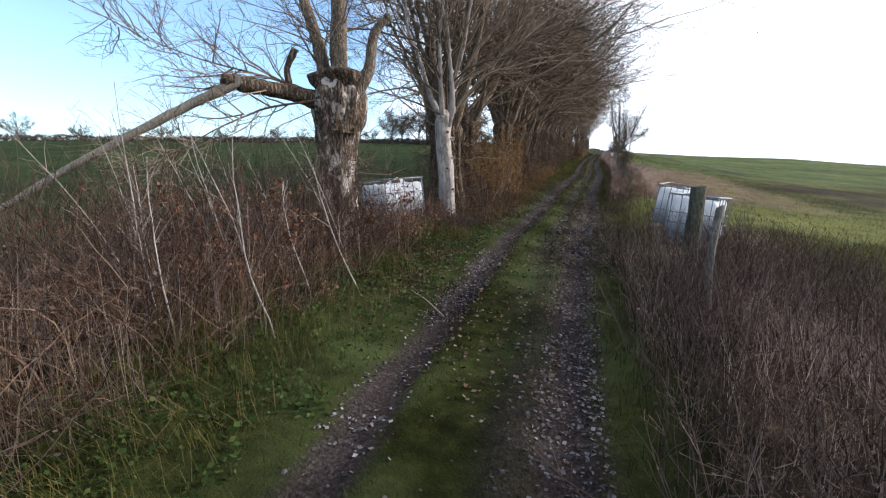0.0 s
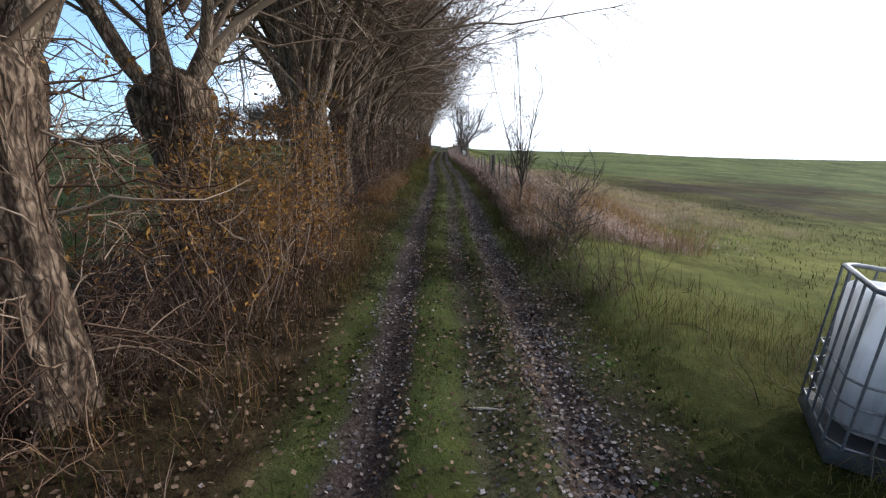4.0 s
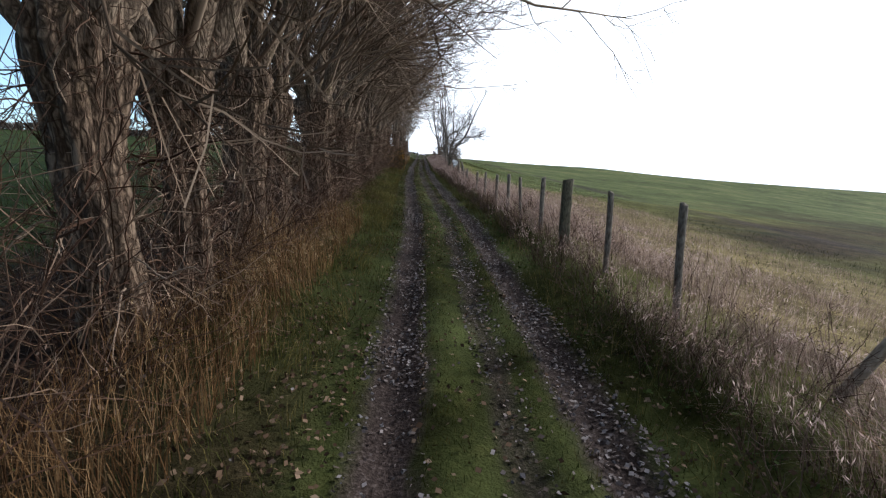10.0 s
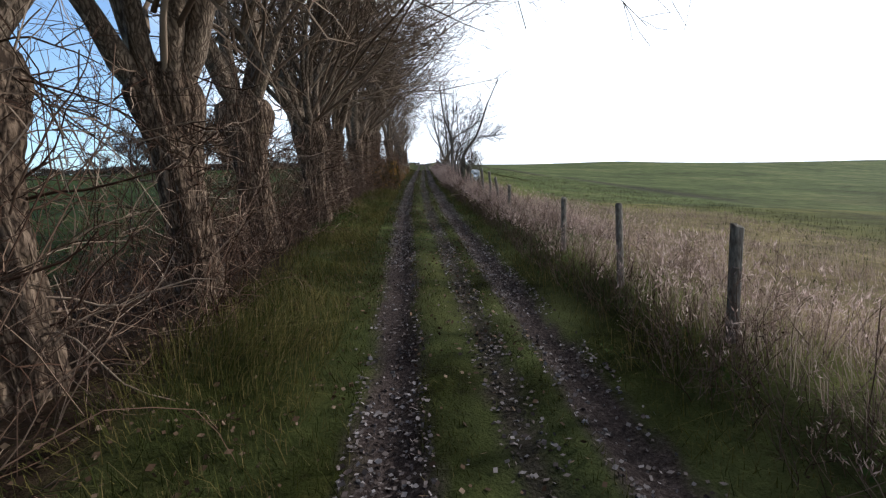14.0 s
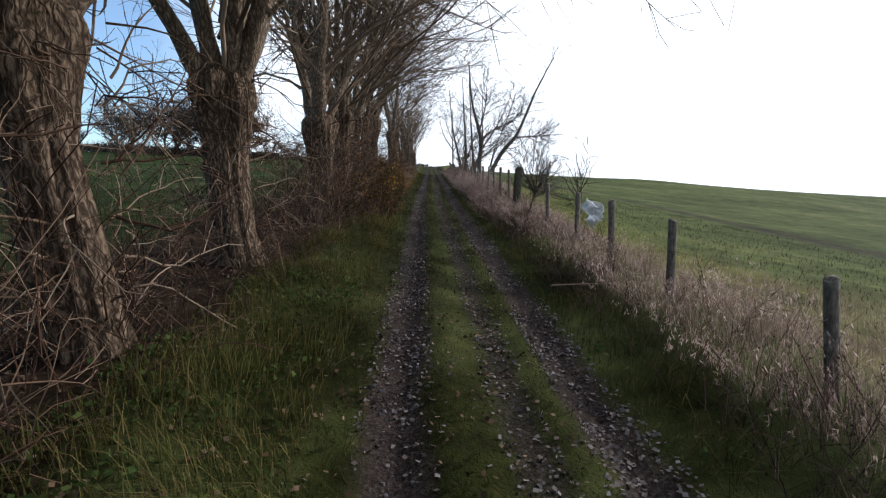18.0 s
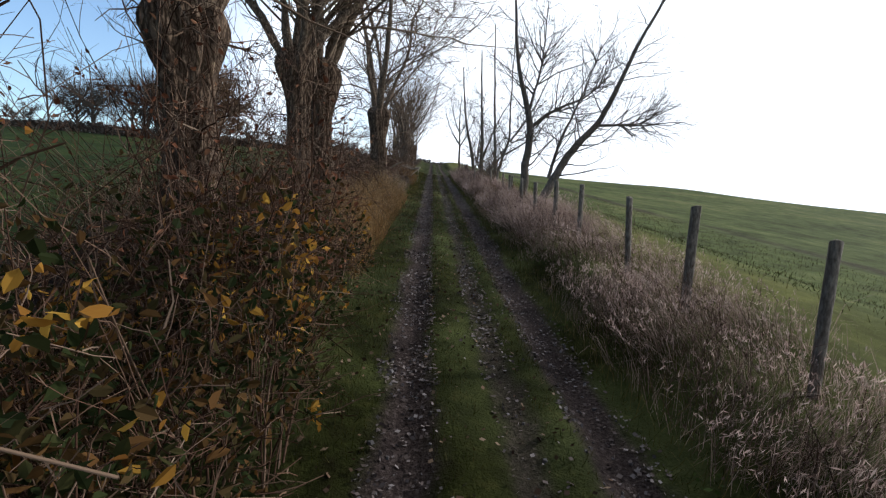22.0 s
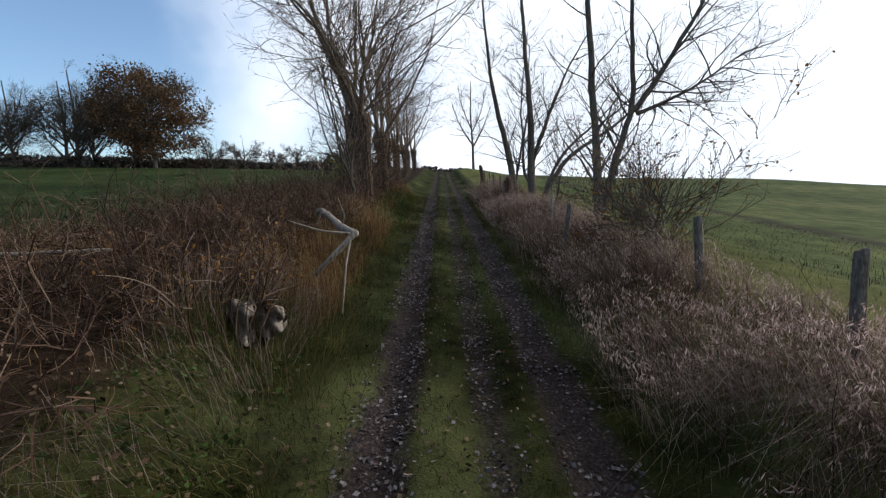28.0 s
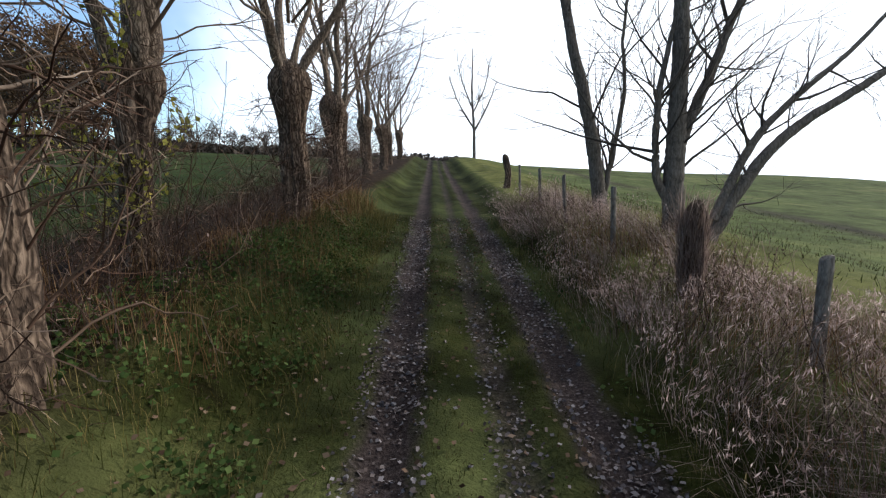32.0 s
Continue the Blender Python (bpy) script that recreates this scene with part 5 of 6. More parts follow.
def dead_branch():
    x, y = -3.0, 82.0
    g = gz(x, y)
    t = thing("fallen_branch", (x, y, g), "bare bleached fallen branch sticking out of the bank", "branch")
    bend = lambda *pts: [(px - x, py - y, pz - g) for px, py, pz in pts]
    line_part("stem", t, bend((-3.2, 82.4, 7.05), (-2.97, 81.85, 7.27), (-2.7, 81.3, 7.19), (-2.42, 80.8, 7.03), (-2.17, 80.0, 7.04), (-1.95, 79.25, 7.05)), [0.05, 0.05, 0.05, 0.048, 0.043, 0.038], WOOD_DEAD, seed=2, rough=0.1)
    line_part("side_branch", t, bend((-1.96, 79.27, 7.05), (-2.08, 79.22, 6.93), (-2.22, 79.2, 6.8), (-2.42, 79.25, 6.62)), [0.034, 0.032, 0.03, 0.022], WOOD_DEAD, seed=3)
    line_part("side_branch", t, bend((-1.98, 79.25, 7.05), (-2.3, 79.2, 7.1), (-2.7, 79.4, 7.22)), [0.014, 0.011, 0.006], WOOD_DEAD, 6, seed=4)
    line_part("side_branch", t, bend((-2.0, 79.25, 7.0), (-2.03, 79.05, 6.75), (-2.05, 78.8, 6.3)), [0.013, 0.010, 0.006], WOOD_DEAD, 6, seed=5)
    line_part("side_branch", t, bend((-2.42, 80.8, 7.03), (-2.3, 80.5, 7.2), (-2.33, 80.3, 7.45)), [0.014, 0.010, 0.006], WOOD_DEAD, 6, seed=6)


dead_branch()
for k, (x, y, z, dx, dy, dz, r) in enumerate([(-5.6, 78.0, 0.35, 1.7, 0.3, 0.02, 0.022), (-4.9, 66.9, 0.55, 0.9, -0.2, -0.1, 0.045), (-3.2, 75.9, 0.5, 0.5, -0.4, 0.25, 0.03), (-0.1, 11.9, 0.03, -0.9, 0.15, 0.03, 0.012), (-0.35, 9.6, 0.02, 0.12, -0.7, 0.02, 0.007), (-1.3, 4.6, 0.05, -0.6, 0.5, 0.15, 0.007)]):
    t = thing("fallen_branch", (x, y, gz(x, y)), "bleached stick lying in the weeds" if r > 0.02 else "dead twig lying on the track", "branch")
    line_part("stem", t, [(0, 0, z), (dx * 0.5, dy * 0.5, z + dz * 0.5 + 0.03), (dx, dy, z + dz)], [r, r * 0.9, r * 0.6], WOOD_DEAD, 7, seed=60 + k, rough=0.1)

# ---- bushes ----
def bush(name, x, y, rx, ry, h, seed, label, stems, leaf_mat, leaves, leaf_size, twig=TWIG_RED, lean=0.0, amber=0):
    rng = np.random.default_rng(seed)
    t = thing(name, (x, y, gz(x, y)), label, "bush")
    a, q = rng.uniform(0, 6.283, stems), np.sqrt(rng.uniform(0, 1, stems))
    S = np.stack([rx * 0.7 * q * np.cos(a), ry * 0.8 * q * np.sin(a), np.full(stems, -0.05)], 1)
    way = np.stack([0.5 * np.cos(a) * q + lean, 0.5 * np.sin(a) * q, np.ones(stems)], 1)
    P = wander(rng, S, way, h * rng.uniform(0.6, 1.1, stems), 8, 0.16, -0.02, (0.01, 0, 0))
    P[:, :, 0] = P[:, :, 0] - np.maximum(P[:, :, 0] + x + 2.35, 0) * 0.85
    R = rng.uniform(0.004, 0.009, stems)[:, None] * np.linspace(1, 0.3, 8)
    P1, R1 = sprout(rng, P, R, 5, 50, h * 0.4, 0.006, 0.0025, 5, 0.2, 0.2, 0.0)
    P2, R2 = sprout(rng, P1, R1, 2, 45, h * 0.2, 0.004, 0.002, 3, 0.2, 0.2, 0.0)
    part("stem_tangle", mesh_of("stem_tangle", *joined(tubes(P, R, 4), tubes(P1, R1, 3), ribbons(P2, 1.4 * R2, seed)), twig), t, "tangle of thin stems")
    pool = np.concatenate([P1[:, 1:].reshape(-1, 3), P2[:, 1:].reshape(-1, 3)])
    C = pool[rng.integers(0, len(pool), leaves)] + rng.normal(0, 0.03, (leaves, 3))
    C[:, 0] -= np.maximum(C[:, 0] + x + 2.2, 0) * 0.9
    part("foliage", mesh_of("foliage", *broad_leaves(rng, C, leaf_size), leaf_mat, False), t, "thin autumn foliage")
    if amber:
        C = np.repeat(pool[rng.integers(0, len(pool), amber)], 11, 0) + rng.normal(0, 0.07, (amber * 11, 3))
        C[:, 0] -= np.maximum(C[:, 0] + x + 2.2, 0) * 0.9
        part("amber_leaves", mesh_of("amber_leaves", *broad_leaves(rng, C, leaf_size), LEAF_AMBER, False), t, "clusters of bright amber leaves")
    return t


GOLD = "hedge bush with thinning golden-brown autumn leaves"
bush("hedge_bush", -2.95, 13.5, 0.75, 1.0, 2.2, 51, GOLD, 60, LEAF_GOLD, 3500, 0.048)
bush("hedge_bush", -2.95, 15.2, 0.75, 1.0, 2.4, 52, GOLD, 60, LEAF_GOLD, 3600, 0.048)
bush("hedge_bush", -3.3, 16.6, 0.5, 0.6, 1.1, 53, GOLD, 24, LEAF_GOLD, 500, 0.05)
BRAMBLE = "bramble thicket with dark green and bright yellow leaves"
bush("bramble_bush", -2.85, 55.4, 0.8, 1.0, 1.2, 54, BRAMBLE, 80, LEAF_YELLOW, 2400, 0.06, CANE, amber=26)
bush("bramble_bush", -2.75, 57.0, 0.85, 0.9, 1.5, 55, BRAMBLE, 100, LEAF_YELLOW, 3000, 0.062, CANE, amber=34)
bush("bramble_bush", -2.9, 58.6, 0.7, 0.9, 1.5, 56, BRAMBLE, 80, LEAF_YELLOW, 2000, 0.06, CANE, amber=16)
bush("hedge_bush", -3.35, 58.9, 0.8, 1.0, 2.3, 58, "dense thorn bush with shrivelled dark leaves", 80, LEAF_RUST, 900, 0.05, CANE)
bush("bramble_bush", -2.95, 60.3, 0.7, 0.8, 0.9, 50, BRAMBLE, 50, LEAF_YELLOW, 1200, 0.06, CANE, amber=8)
bush("hedge_bush", -3.95, 54.6, 0.8, 1.0, 2.4, 57, "dense leafless thorn bush with a few yellow leaves", 90, LEAF_GOLD, 350, 0.05)
bush("bramble_bush", -3.0, 78.2, 0.7, 0.8, 0.9, 59, "low bramble with faded leaves in the bank", 40, LEAF_GOLD, 220, 0.045)
for k, (x, y, h) in enumerate([(-3.3, 4.0, 1.2), (-4.3, 5.4, 1.4), (-3.0, 6.6, 1.2), (-5.2, 4.2, 1.3)]):
    bush("dock_clump", x, y, 0.7, 0.7, h, 80 + k, "dead dock weeds with rust-red shrivelled leaves", 16, LEAF_RUST, 520, 0.055)
for k, (x, y, h) in enumerate([(-2.5, 3.3, 2.0), (-3.0, 3.7, 2.4), (-3.6, 4.1, 2.0), (-2.35, 4.7, 1.7), (-4.2, 4.6, 2.3), (-3.0, 5.5, 1.9), (-4.8, 5.2, 1.8), (-3.5, 6.1, 2.0), (-5.3, 4.4, 2.1), (-2.9, 2.6, 1.8), (-3.4, 2.9, 2.3), (-3.9, 3.3, 1.7), (-4.6, 3.6, 2.2), (-2.7, 4.2, 1.5), (-5.9, 4.9, 2.2), (-4.0, 5.6, 1.6), (-5.0, 6.0, 2.0)]):
    rng = np.random.default_rng(640 + k)
    t = thing("young_shoot", (x, y, gz(x, y)), "tall thin pale leafless shoot among dead weeds", "shoot", "pale shoots at the start of the track")
    P = wander(rng, np.array([[0, 0, -0.05]]), np.array([[rng.uniform(-0.45, -0.1), rng.uniform(-0.15, 0.15), 1.0]]), np.array([h]), 10, 0.05, 0.0)
    R = np.linspace(0.0085, 0.003, 10)[None]
    P1, R1 = sprout(rng, P, R, 9, 32, 0.45, 0.0035, 0.0018, 5, 0.3, 0.12, 0.02)
    part("stem", mesh_of("stem", *joined(tubes(P, R, 6), tubes(P1, R1, 4)), BARK_PALE), t)


# ---- grass, weeds, litter and stones ----
def spill(V):
    """Long grass on the fence side of the cutting leans down over the track."""
    V = np.array(V)
    h = np.maximum(V[:, 2] - ground_z(V[:, 0], V[:, 1]), 0)
    k = smooth(V[:, 1], 42, 60) * (V[:, 0] > 0) * np.clip(0.75 + 0.6 * lumps(V[:, 0], V[:, 1], 1.6, 91), 0.1, 1.3)
    V[:, 0] -= 0.62 * k * h * smooth(h, 0.0, 0.5)
    V[:, 2] -= 0.3 * k * h * smooth(h, 0.0, 0.5)
    return V


def lay_grass():
    r = np.random.default_rng(11)
    sets = []
    for d0, d1, n, h0, h1, cl in ((-0.5, -0.17, 34000, 0.025, 0.06, 0.25), (0.24, 0.52, 30000, 0.025, 0.06, 0.25), (-1.75, -0.9, 56000, 0.03, 0.13, 0.75), (-2.5, -1.6, 34000, 0.06, 0.22, 0.8), (0.92, 1.65, 46000, 0.05, 0.14, 0.4)):
        x, y = strew(r, n, d0, d1, -1, 98, cl)
        bare = (y > 7) & (y < 15) & (x - track_x(y) > 0.2) & (x - track_x(y) < 1.4) & (r.uniform(0, 1, len(x)) < 0.6)
        x, y = x[~bare], y[~bare]
        if d1 < -0.8:
            keep = (y < 4) | (y > 25) | (r.uniform(0, 1, len(x)) < 0.35)
            x, y = x[keep], y[keep]
        sets.append(blades(r, x, y, r.uniform(h0, h1, len(x)), 0.0065, 0.7, two=False))
    stuff("verge_grass", *joined(*sets), GRASS, "short green grass on the verges and between the ruts", "grass")
    sets = []
    for d0, d1, y0, y1, n, h0, h1 in ((-2.6, -1.25, -1, 9, 9000, 0.15, 0.42), (-2.5, -1.2, 24, 56, 44000, 0.1, 0.32), (-2.5, -1.25, 76, 98, 26000, 0.1, 0.32), (1.5, 7.5, 8.3, 14.5, 9000, 0.12, 0.36), (1.2, 7.5, 8.2, 14.0, 30000, 0.05, 0.16), (-1.9, -1.2, 14, 26, 4000, 0.08, 0.2), (1.0, 1.7, 14, 98, 16000, 0.1, 0.3)):
        x, y = strew(r, n, d0, d1, y0, y1, 0.6, 15)
        sets.append(blades(r, x, y, r.uniform(h0, h1, len(x)), 0.0055, 1.0, 1.1))
    stuff("tussock_grass", *joined(*sets), GRASS_YELLOW, "yellowing tussocks of long grass beside the track", "grass")
    sets = []
    for d0, d1, y0, y1, n, h0, h1 in ((-2.6, -1.6, 73, 80, 3500, 0.3, 0.6), (1.35, 4.4, 16.8, 22, 11000, 0.25, 0.55), (1.6, 3.1, 21, 26, 8000, 0.2, 0.5), (1.75, 3.3, 22, 56, 66000, 0.22, 0.55), (1.5, 2.9, 56, 60, 7000, 0.25, 0.6), (1.5, 3.0, 60, 98, 64000, 0.3, 0.78), (2.7, 6.0, 19, 50, 36000, 0.16, 0.42), (5.0, 9.5, 20, 48, 34000, 0.12, 0.3), (1.4, 3.6, -1, 8.5, 9000, 0.3, 0.7), (-6.0, -1.9, 0, 7.6, 6000, 0.4, 1.0), (2.6, 3.6, 48, 98, 12000, 0.25, 0.55), (2.1, 4.4, 8.2, 11.3, 4500, 0.25, 0.6), (1.15, 2.0, 55, 98, 24000, 0.15, 0.45)):
        x, y = strew(r, n, d0, d1, y0, y1, 0.75, 25)
        sets.append(blades(r, x, y, r.uniform(h0, h1, len(x)), 0.0034, 1.0, 1.15))
    V, F = joined(*sets)
    stuff("dry_grass", spill(V), F, STRAW, "pale dry grass along the fence and verges", "grass")
    sets = []
    for d0, d1, y0, y1, n, h0, h1 in ((-2.7, -1.7, 22, 30.5, 7500, 0.3, 0.7), (-2.8, -1.6, 79, 87, 6500, 0.25, 0.6), (-2.9, -1.7, 59, 74, 3000, 0.25, 0.6), (-3.2, -1.8, 89, 98, 6000, 0.3, 0.6), (-6.0, -2.4, 71, 88, 12000, 0.2, 0.5), (-3.0, -1.3, 14.5, 21, 5500, 0.08, 0.32), (-4.5, -2.2, 0, 8, 8000, 0.3, 0.7), (-3.2, -1.4, 8, 17, 7000, 0.12, 0.38), (1.4, 3.0, 70, 94, 17000, 0.25, 0.6)):
        x, y = strew(r, n, d0, d1, y0, y1, 0.5, 35)
        sets.append(blades(r, x, y, r.uniform(h0, h1, len(x)), 0.0055, 0.7, 0.8))
    stuff("rusty_grass", *joined(*sets), STRAW_RED, "rusty dry grass at the foot of the trees", "grass")
    x, y = strew(r, 9500, -2.25, -1.45, 61, 73, 0.7, 25)
    x2, y2 = strew(r, 3500, -2.3, -1.5, 79, 86, 0.5, 26)
    x3, y3 = strew(r, 14000, 1.5, 4.6, 17, 22.5, 0.6, 27)
    x, y = np.r_[x, x2, x3], np.r_[y, y2, y3]
    stuff("golden_grass", *blades(r, x, y, r.uniform(0.35, 0.85, len(x)), 0.005, 0.85, 1.0), GRASS_GOLD, "golden dry grass leaning over the verges", "grass")
    for name, mat, label, beds in (("seed_heads", SEED, "feathery pale seed heads above the dry grass", ((1.4, 3.2, 15, 56, 12000, 0.3, 0.66), (1.3, 3.0, 56, 98, 21000, 0.35, 0.85), (2.6, 5.0, 16, 46, 3500, 0.25, 0.45))),
                                   ("golden_seed_heads", SEED_GOLD, "feathery golden seed heads over the verge", ((-2.4, -1.5, 61, 74, 3600, 0.45, 0.85), (-2.7, -1.7, 22, 30, 1500, 0.3, 0.6), (-2.7, -1.7, 79, 88, 1500, 0.3, 0.6)))):
        C, W = [], []
        for d0, d1, y0, y1, n, h0, h1 in beds:
            x, y = strew(r, n, d0, d1, y0, y1, 0.8, 25)
            h = patchy(x, y, r.uniform(h0, h1, len(x)))
            m = 8
            i = np.repeat(np.arange(len(x)), m)
            u = r.uniform(0, 1, len(i))[:, None]
            lean = np.stack([lumps(x, y, 2.1, 71), lumps(x, y, 2.1, 72), np.zeros(len(x))], 1) + r.normal(0, 0.2, (len(x), 3)) * np.array([1, 1, 0])
            P = np.stack([x, y, ground_z(x, y) + 0.72 * h], 1)[i] + u * (lean[i] * 0.28 + np.array([0, 0, 0.26])) * h[i][:, None] + r.normal(0, 0.012, (len(i), 3))
            C.append(P)
            W.append(lean[i] * 0.5 + np.array([0, 0, 0.8]) + r.normal(0, 0.45, (len(i), 3)))
        C, W = spill(np.concatenate(C)), np.concatenate(W)
        W /= np.linalg.norm(W, axis=1, keepdims=True)
        U = np.cross(W, rand_unit(r, len(C)))
        s = r.uniform(0.012, 0.03, len(C))[:, None]
        stuff(name, *quads_at(C, U * s * 0.16, W * s), mat, label, "grass")
    sets = []
    for x0, x1, y0, y1, n, h0, h1 in ((-12, -5.2, -1, 110, 26000, 0.06, 0.15), (3.6, 12, 0, 110, 26000, 0.04, 0.11)):
        x, y = r.uniform(x0, x1, n), r.uniform(y0, y1, n)
        sets.append(blades(r, x, y, r.uniform(h0, h1, n), 0.014, 0.6, two=False))
    stuff("field_grass", *joined(*sets), GRASS, "green crop and grass at the edges of the fields", "grass")


lay_grass()


def lay_weeds():
    r = np.random.default_rng(12)
    sets, leafs = [], []
    for d0, d1, y0, y1, n, h0, h1 in ((-6.5, -1.9, 0, 7.6, 2300, 0.6, 1.35), (-6.5, -1.9, 7.6, 10, 600, 0.3, 0.7), (-6.0, -2.2, 2.5, 7.2, 1500, 1.2, 2.05), (-4.6, -2.1, 10, 27, 1500, 0.4, 1.0), (-3.1, -1.45, 8.5, 16, 1500, 0.15, 0.5), (-4.6, -2.2, 27, 60, 1700, 0.4, 1.1), (-5.0, -2.2, 60, 73, 1100, 0.4, 1.1), (-6.5, -2.2, 73, 90, 2400, 0.4, 1.0), (-5.0, -2.3, 88, 100, 700, 0.4, 0.9),
                                      (1.2, 4.6, -1, 8.2, 7500, 0.5, 1.05), (1.25, 1.85, 14, 60, 5000, 0.15, 0.45), (1.3, 2.1, 60, 98, 1300, 0.25, 0.6), (1.5, 2.5, 14, 60, 1900, 0.4, 0.85), (1.5, 2.7, 60, 98, 1700, 0.4, 0.9)):
        x, y = strew(r, n, d0, d1, y0, y1, 0.6, 45)
        S = np.stack([x, y, ground_z(x, y) - 0.03], 1)
        k = len(x)
        P = wander(r, S, np.stack([r.normal(0, 0.3, k), r.normal(0, 0.3, k), np.ones(k)], 1), r.uniform(h0, h1, k), 5, 0.13, 0.0)
        R = r.uniform(0.0022, 0.0048, k)[:, None] * np.linspace(1, 0.4, 5)
        sets.append(tubes(P, R, 3))
        P1, R1 = sprout(r, P, R, 4, 38, 0.28, 0.0034, 0.002, 3, 0.3, 0.1, 0.02)
        sets.append(ribbons(P1, R1, n))
        m = 4
        i = np.repeat(np.arange(k), m)
        u = r.uniform(0.3, 1, len(i)) * 3.99
        b = u.astype(int)
        C = P[i, b] + (P[i, np.minimum(b + 1, 4)] - P[i, b]) * (u - b)[:, None] + r.normal(0, 0.03, (len(i), 3))
        leafs.append(leaves_at(r, C, 0.03 if d1 < 0 else 0.02))
    stuff("dead_weeds", *joined(*sets, *leafs), STALK, "brown dead weed stalks with shrivelled leaves", "weeds")
    # arching bramble canes and thin dead brush under the trees
    sets = []
    for d0, d1, y0, y1, n, h0, h1, flat in ((-4.4, -2.3, 1, 60, 2300, 0.5, 1.6, 0.75), (-4.2, -1.9, 50, 62, 700, 0.6, 1.7, 0.8), (-6.2, -2.0, 1, 7.4, 1300, 0.6, 1.7, 0.7), (-3.0, -1.9, 9, 15, 260, 0.3, 0.9, 0.9), (-4.6, -2.4, 60, 100, 1100, 0.5, 1.5, 0.6), (-3.8, -2.4, 16, 60, 2300, 1.2, 3.1, 0.28), (-3.6, -2.4, 88, 100, 300, 1.0, 2.4, 0.15), (-6.0, -2.3, 72, 88, 3200, 0.6, 1.3, 0.8), (1.7, 2.6, 0, 98, 160, 0.4, 0.7, 0.4)):
        x, y = strew(r, n, d0, d1, y0, y1, 0.55, 55)
        keep = (((y < 46) | (y > 53)) & ((y < 15.5) | (y > 21))) | (r.uniform(0, 1, len(x)) < 0.45)
        x, y = x[keep], y[keep]
        k = len(x)
        S = np.stack([x, y, ground_z(x, y) - 0.03], 1)
        P = wander(r, S, np.stack([r.normal(0.1, flat, k), r.normal(0, flat, k), np.ones(k)], 1), r.uniform(h0, h1, k), 8, 0.22, -0.12 * flat)
        P[:, :, 2] = np.maximum(P[:, :, 2], ground_z(P[:, :, 0], P[:, :, 1]) + 0.02)
        over = P[:, :, 0] - track_x(P[:, :, 1])
        P[:, :, 0] -= np.where((x < -1)[:, None] & (over > -1.5), over + 1.5, 0)
        P[:, :, 0] += np.where((x > 0)[:, None] & (over < 1.3), 1.3 - over, 0)
        R = r.uniform(0.003, 0.0075, k)[:, None] * np.linspace(1, 0.4, 8)
        P1, R1 = sprout(r, P, R, 4, 45, 0.45, 0.004, 0.0018, 4, 0.2, 0.2, 0.0)
        P2, R2 = sprout(r, P1, R1, 2, 45, 0.22, 0.0026, 0.0016, 3, 0.2, 0.2, 0.0)
        sets += [tubes(P, R, 3), ribbons(P1, 1.3 * R1, n), ribbons(P2, 1.5 * R2, n)]
    stuff("dead_brush", *joined(*sets), CANE, "tangled dead canes and twigs under the trees", "brush")
    x, y = np.concatenate([strew(r, 900, -2.6, -1.3, 41, 49, 0.6, 65), strew(r, 2600, -2.9, -1.4, 85, 96, 0.6, 66), strew(r, 1800, -2.6, -1.0, 0, 10, 0.5, 67), strew(r, 300, -2.3, -1.5, 74, 79, 0.5, 68), strew(r, 500, 1.0, 1.7, 0, 98, 0.5, 69)], 1)
    k, m = len(x), 9
    C = np.repeat(np.stack([x, y, ground_z(x, y) + 0.05], 1), m, 0) + r.normal(0, 1, (k * m, 3)) * np.array([0.07, 0.07, 0.035])
    stuff("low_weeds", *leaves_at(r, C, 0.055, 0.4), LEAF_GREEN, "low green leafy weeds in the verge", "weeds")


lay_weeds()


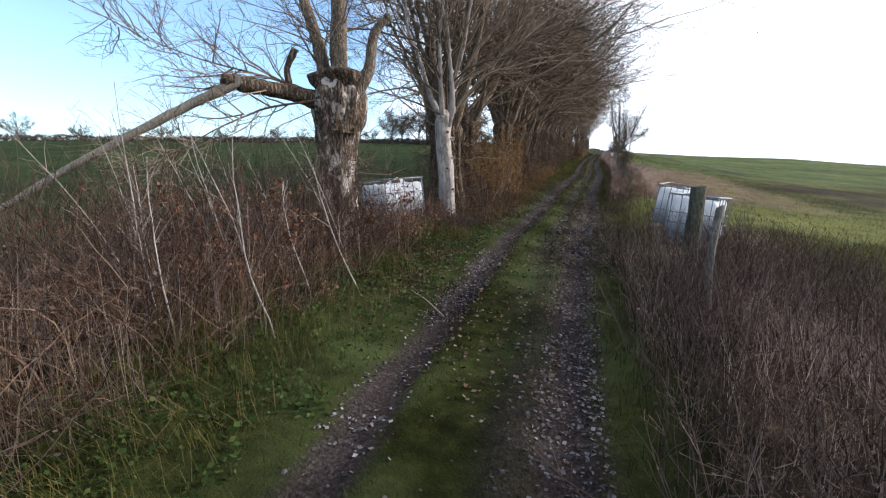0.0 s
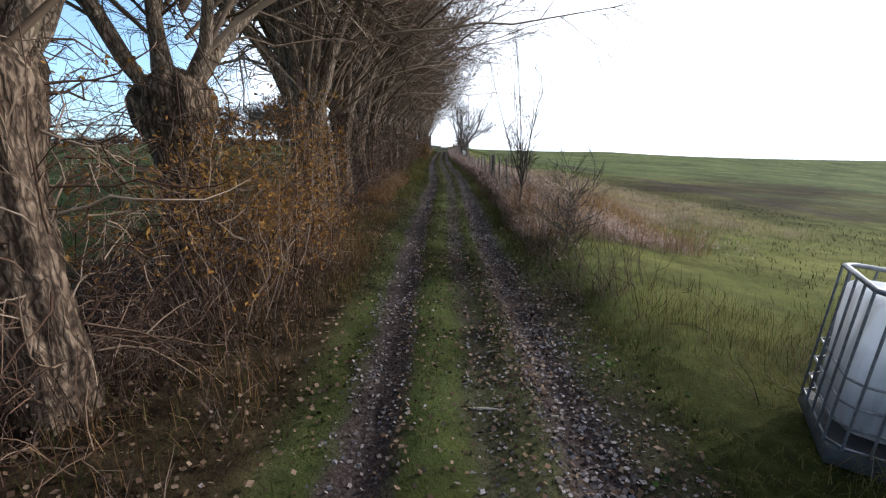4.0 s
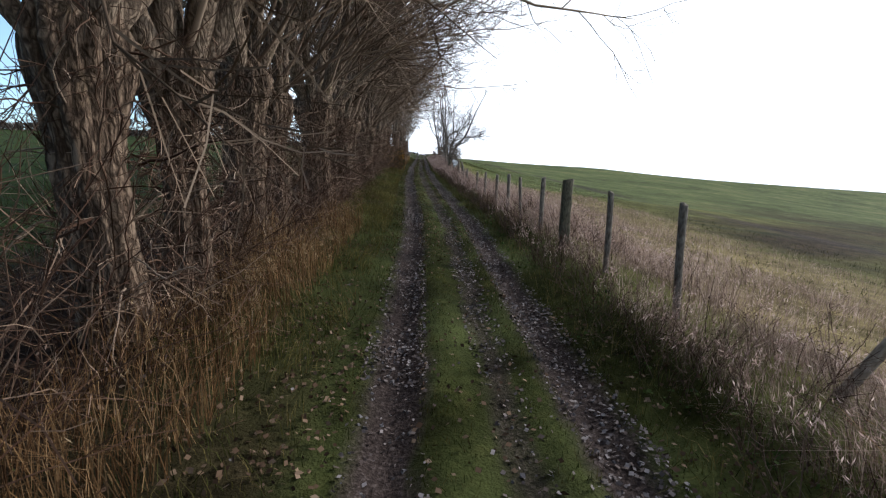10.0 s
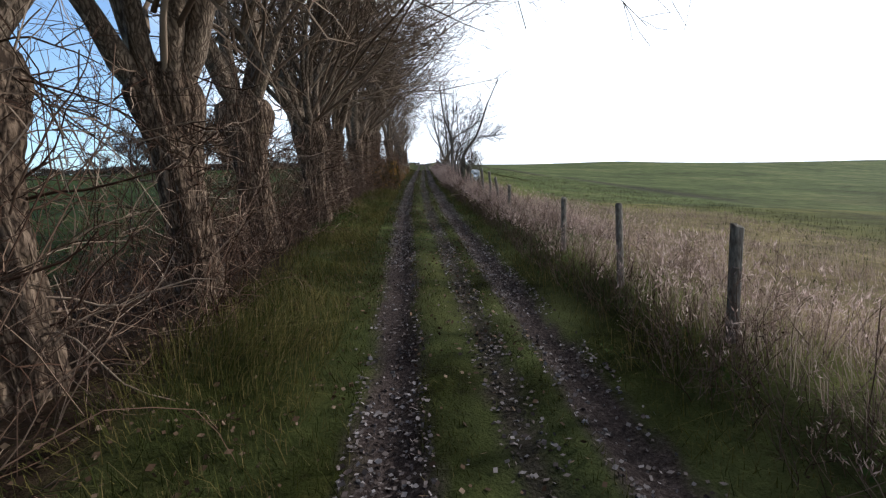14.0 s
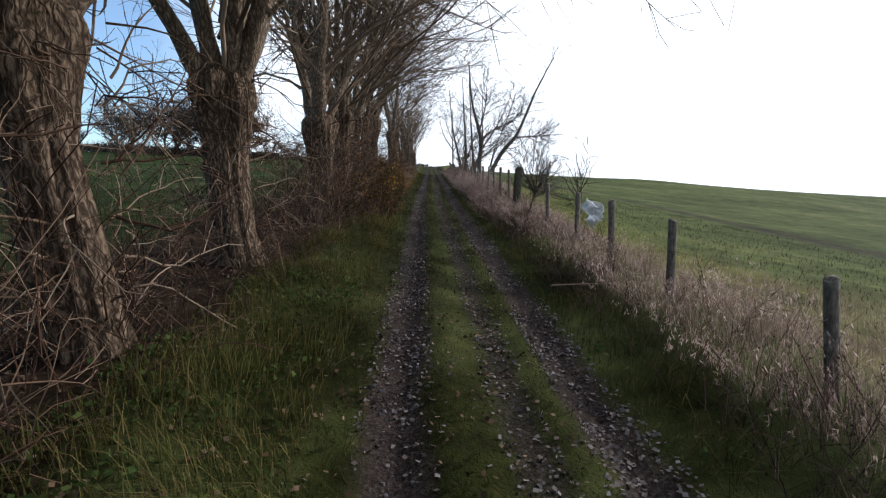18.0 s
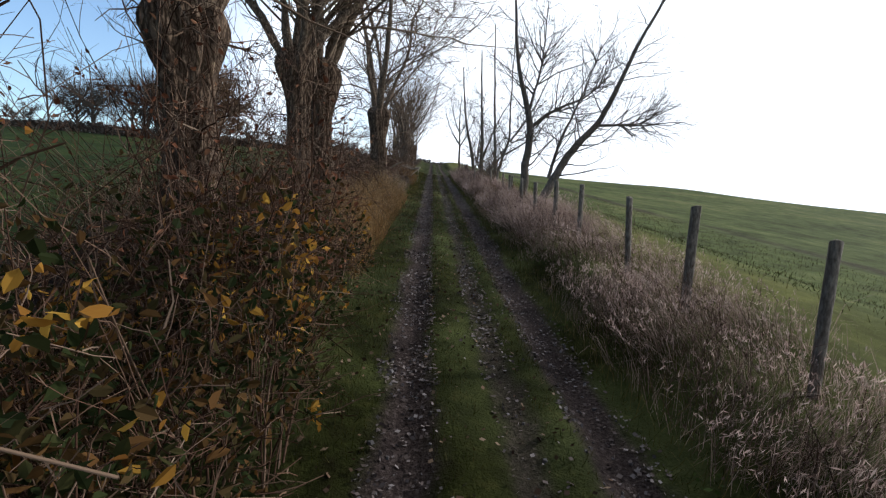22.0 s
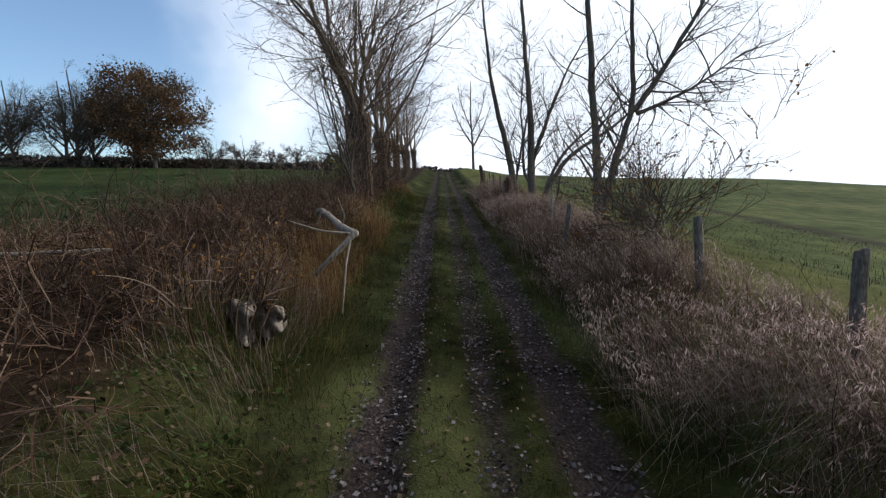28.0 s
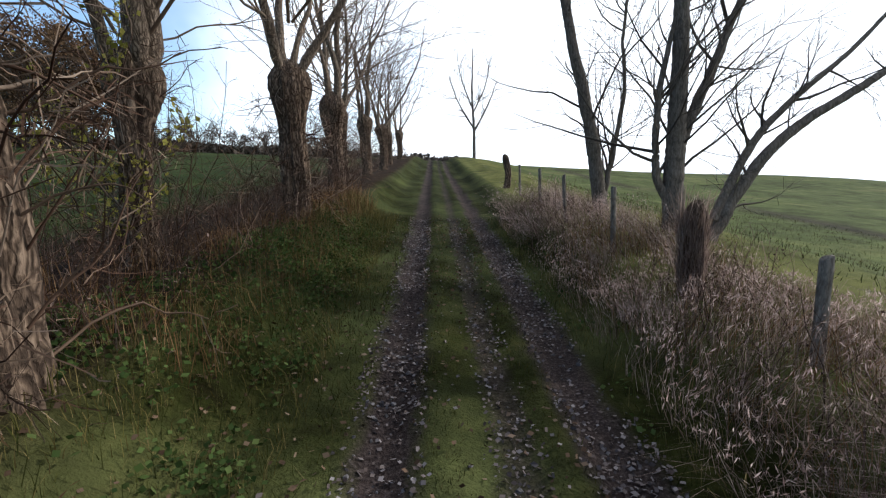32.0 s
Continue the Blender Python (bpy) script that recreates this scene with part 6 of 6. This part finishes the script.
def lay_litter():
    r = np.random.default_rng(13)
    xs, ys = [], []
    for d0, d1, y0, y1, n, cl in ((-0.96, -0.44, -1, 98, 46000, 0.95), (0.44, 0.98, -1, 98, 46000, 0.95), (-0.06, 0.28, 8, 98, 17000, 0.95), (0.3, 1.4, 7, 15.5, 2500, 0.5), (-0.5, 0.5, -1, 98, 2600, 0.3), (-1.5, 1.2, -1, 98, 1500, 0)):
        x, y = strew(r, n, d0, d1, y0, y1, cl, 75)
        xs.append(x)
        ys.append(y)
    x, y = np.concatenate(xs), np.concatenate(ys)
    C = np.stack([x, y, ground_z(x, y) + r.uniform(0.006, 0.02, len(x))], 1)
    stuff("fallen_leaves", *leaves_at(r, C, 0.043, 0.6), LITTER, "grey-mauve fallen leaves lying in the ruts", "leaves")
    xs, ys = zip(*[strew(r, n, d0, d1, y0, y1, cl, 77) for d0, d1, y0, y1, n, cl in ((-2.9, -0.95, 5, 26, 17000, 0.5), (-3.4, -1.6, 26, 98, 22000, 0.5), (0.2, 1.5, 7, 16, 5000, 0.5), (0.9, 1.6, 16, 26, 2000, 0.4), (-1.7, -0.9, 26, 98, 7000, 0.4), (-0.6, 0.6, 3, 22, 6000, 0.4), (-0.55, 0.55, 22, 98, 9000, 0.5))])
    x, y = np.concatenate(xs), np.concatenate(ys)
    C = np.stack([x, y, ground_z(x, y) + r.uniform(0.01, 0.05, len(x))], 1)
    stuff("verge_leaves", *leaves_at(r, C, 0.05, 0.5), LITTER_BROWN, "brown fallen leaves on the verge under the trees", "leaves")
    # stones pressed into the ruts
    xs, ys = [], []
    for d0, d1, y0, y1, n in ((-0.9, -0.48, -1, 98, 4500), (0.48, 0.9, -1, 98, 4500), (0.0, 0.22, 4, 98, 1500), (0.3, 0.9, -1, 12, 700)):
        x, y = strew(r, n, d0, d1, y0, y1, 0.3, 85)
        xs.append(x)
        ys.append(y)
    x, y = np.concatenate(xs), np.concatenate(ys)
    n = len(x)
    s = np.minimum(r.gamma(1.6, 0.0035, n) + 0.004, 0.022)
    box = np.array([[-1, -1, -1], [1, -1, -1], [1, 1, -1], [-1, 1, -1], [-0.6, -0.6, 1], [0.6, -0.6, 1], [0.6, 0.6, 1], [-0.6, 0.6, 1]], float)
    a = r.uniform(0, 6.283, n)
    V = box[None] * (1 + 0.3 * r.normal(size=(n, 8, 3))) * (s[:, None, None] * np.array([1, 0.8, 0.55]))
    V = np.stack([V[..., 0] * np.cos(a)[:, None] - V[..., 1] * np.sin(a)[:, None], V[..., 0] * np.sin(a)[:, None] + V[..., 1] * np.cos(a)[:, None], V[..., 2]], -1)
    V += np.stack([x, y, ground_z(x, y) + s * 0.15], 1)[:, None]
    q = np.array([[4, 5, 6, 7], [0, 1, 5, 4], [1, 2, 6, 5], [2, 3, 7, 6], [3, 0, 4, 7]])
    stuff("track_stones", V.reshape(-1, 3), (np.arange(n)[:, None, None] * 8 + q).reshape(-1, 4), STONE, "small grey stones pressed into the ruts", "stones")


lay_litter()
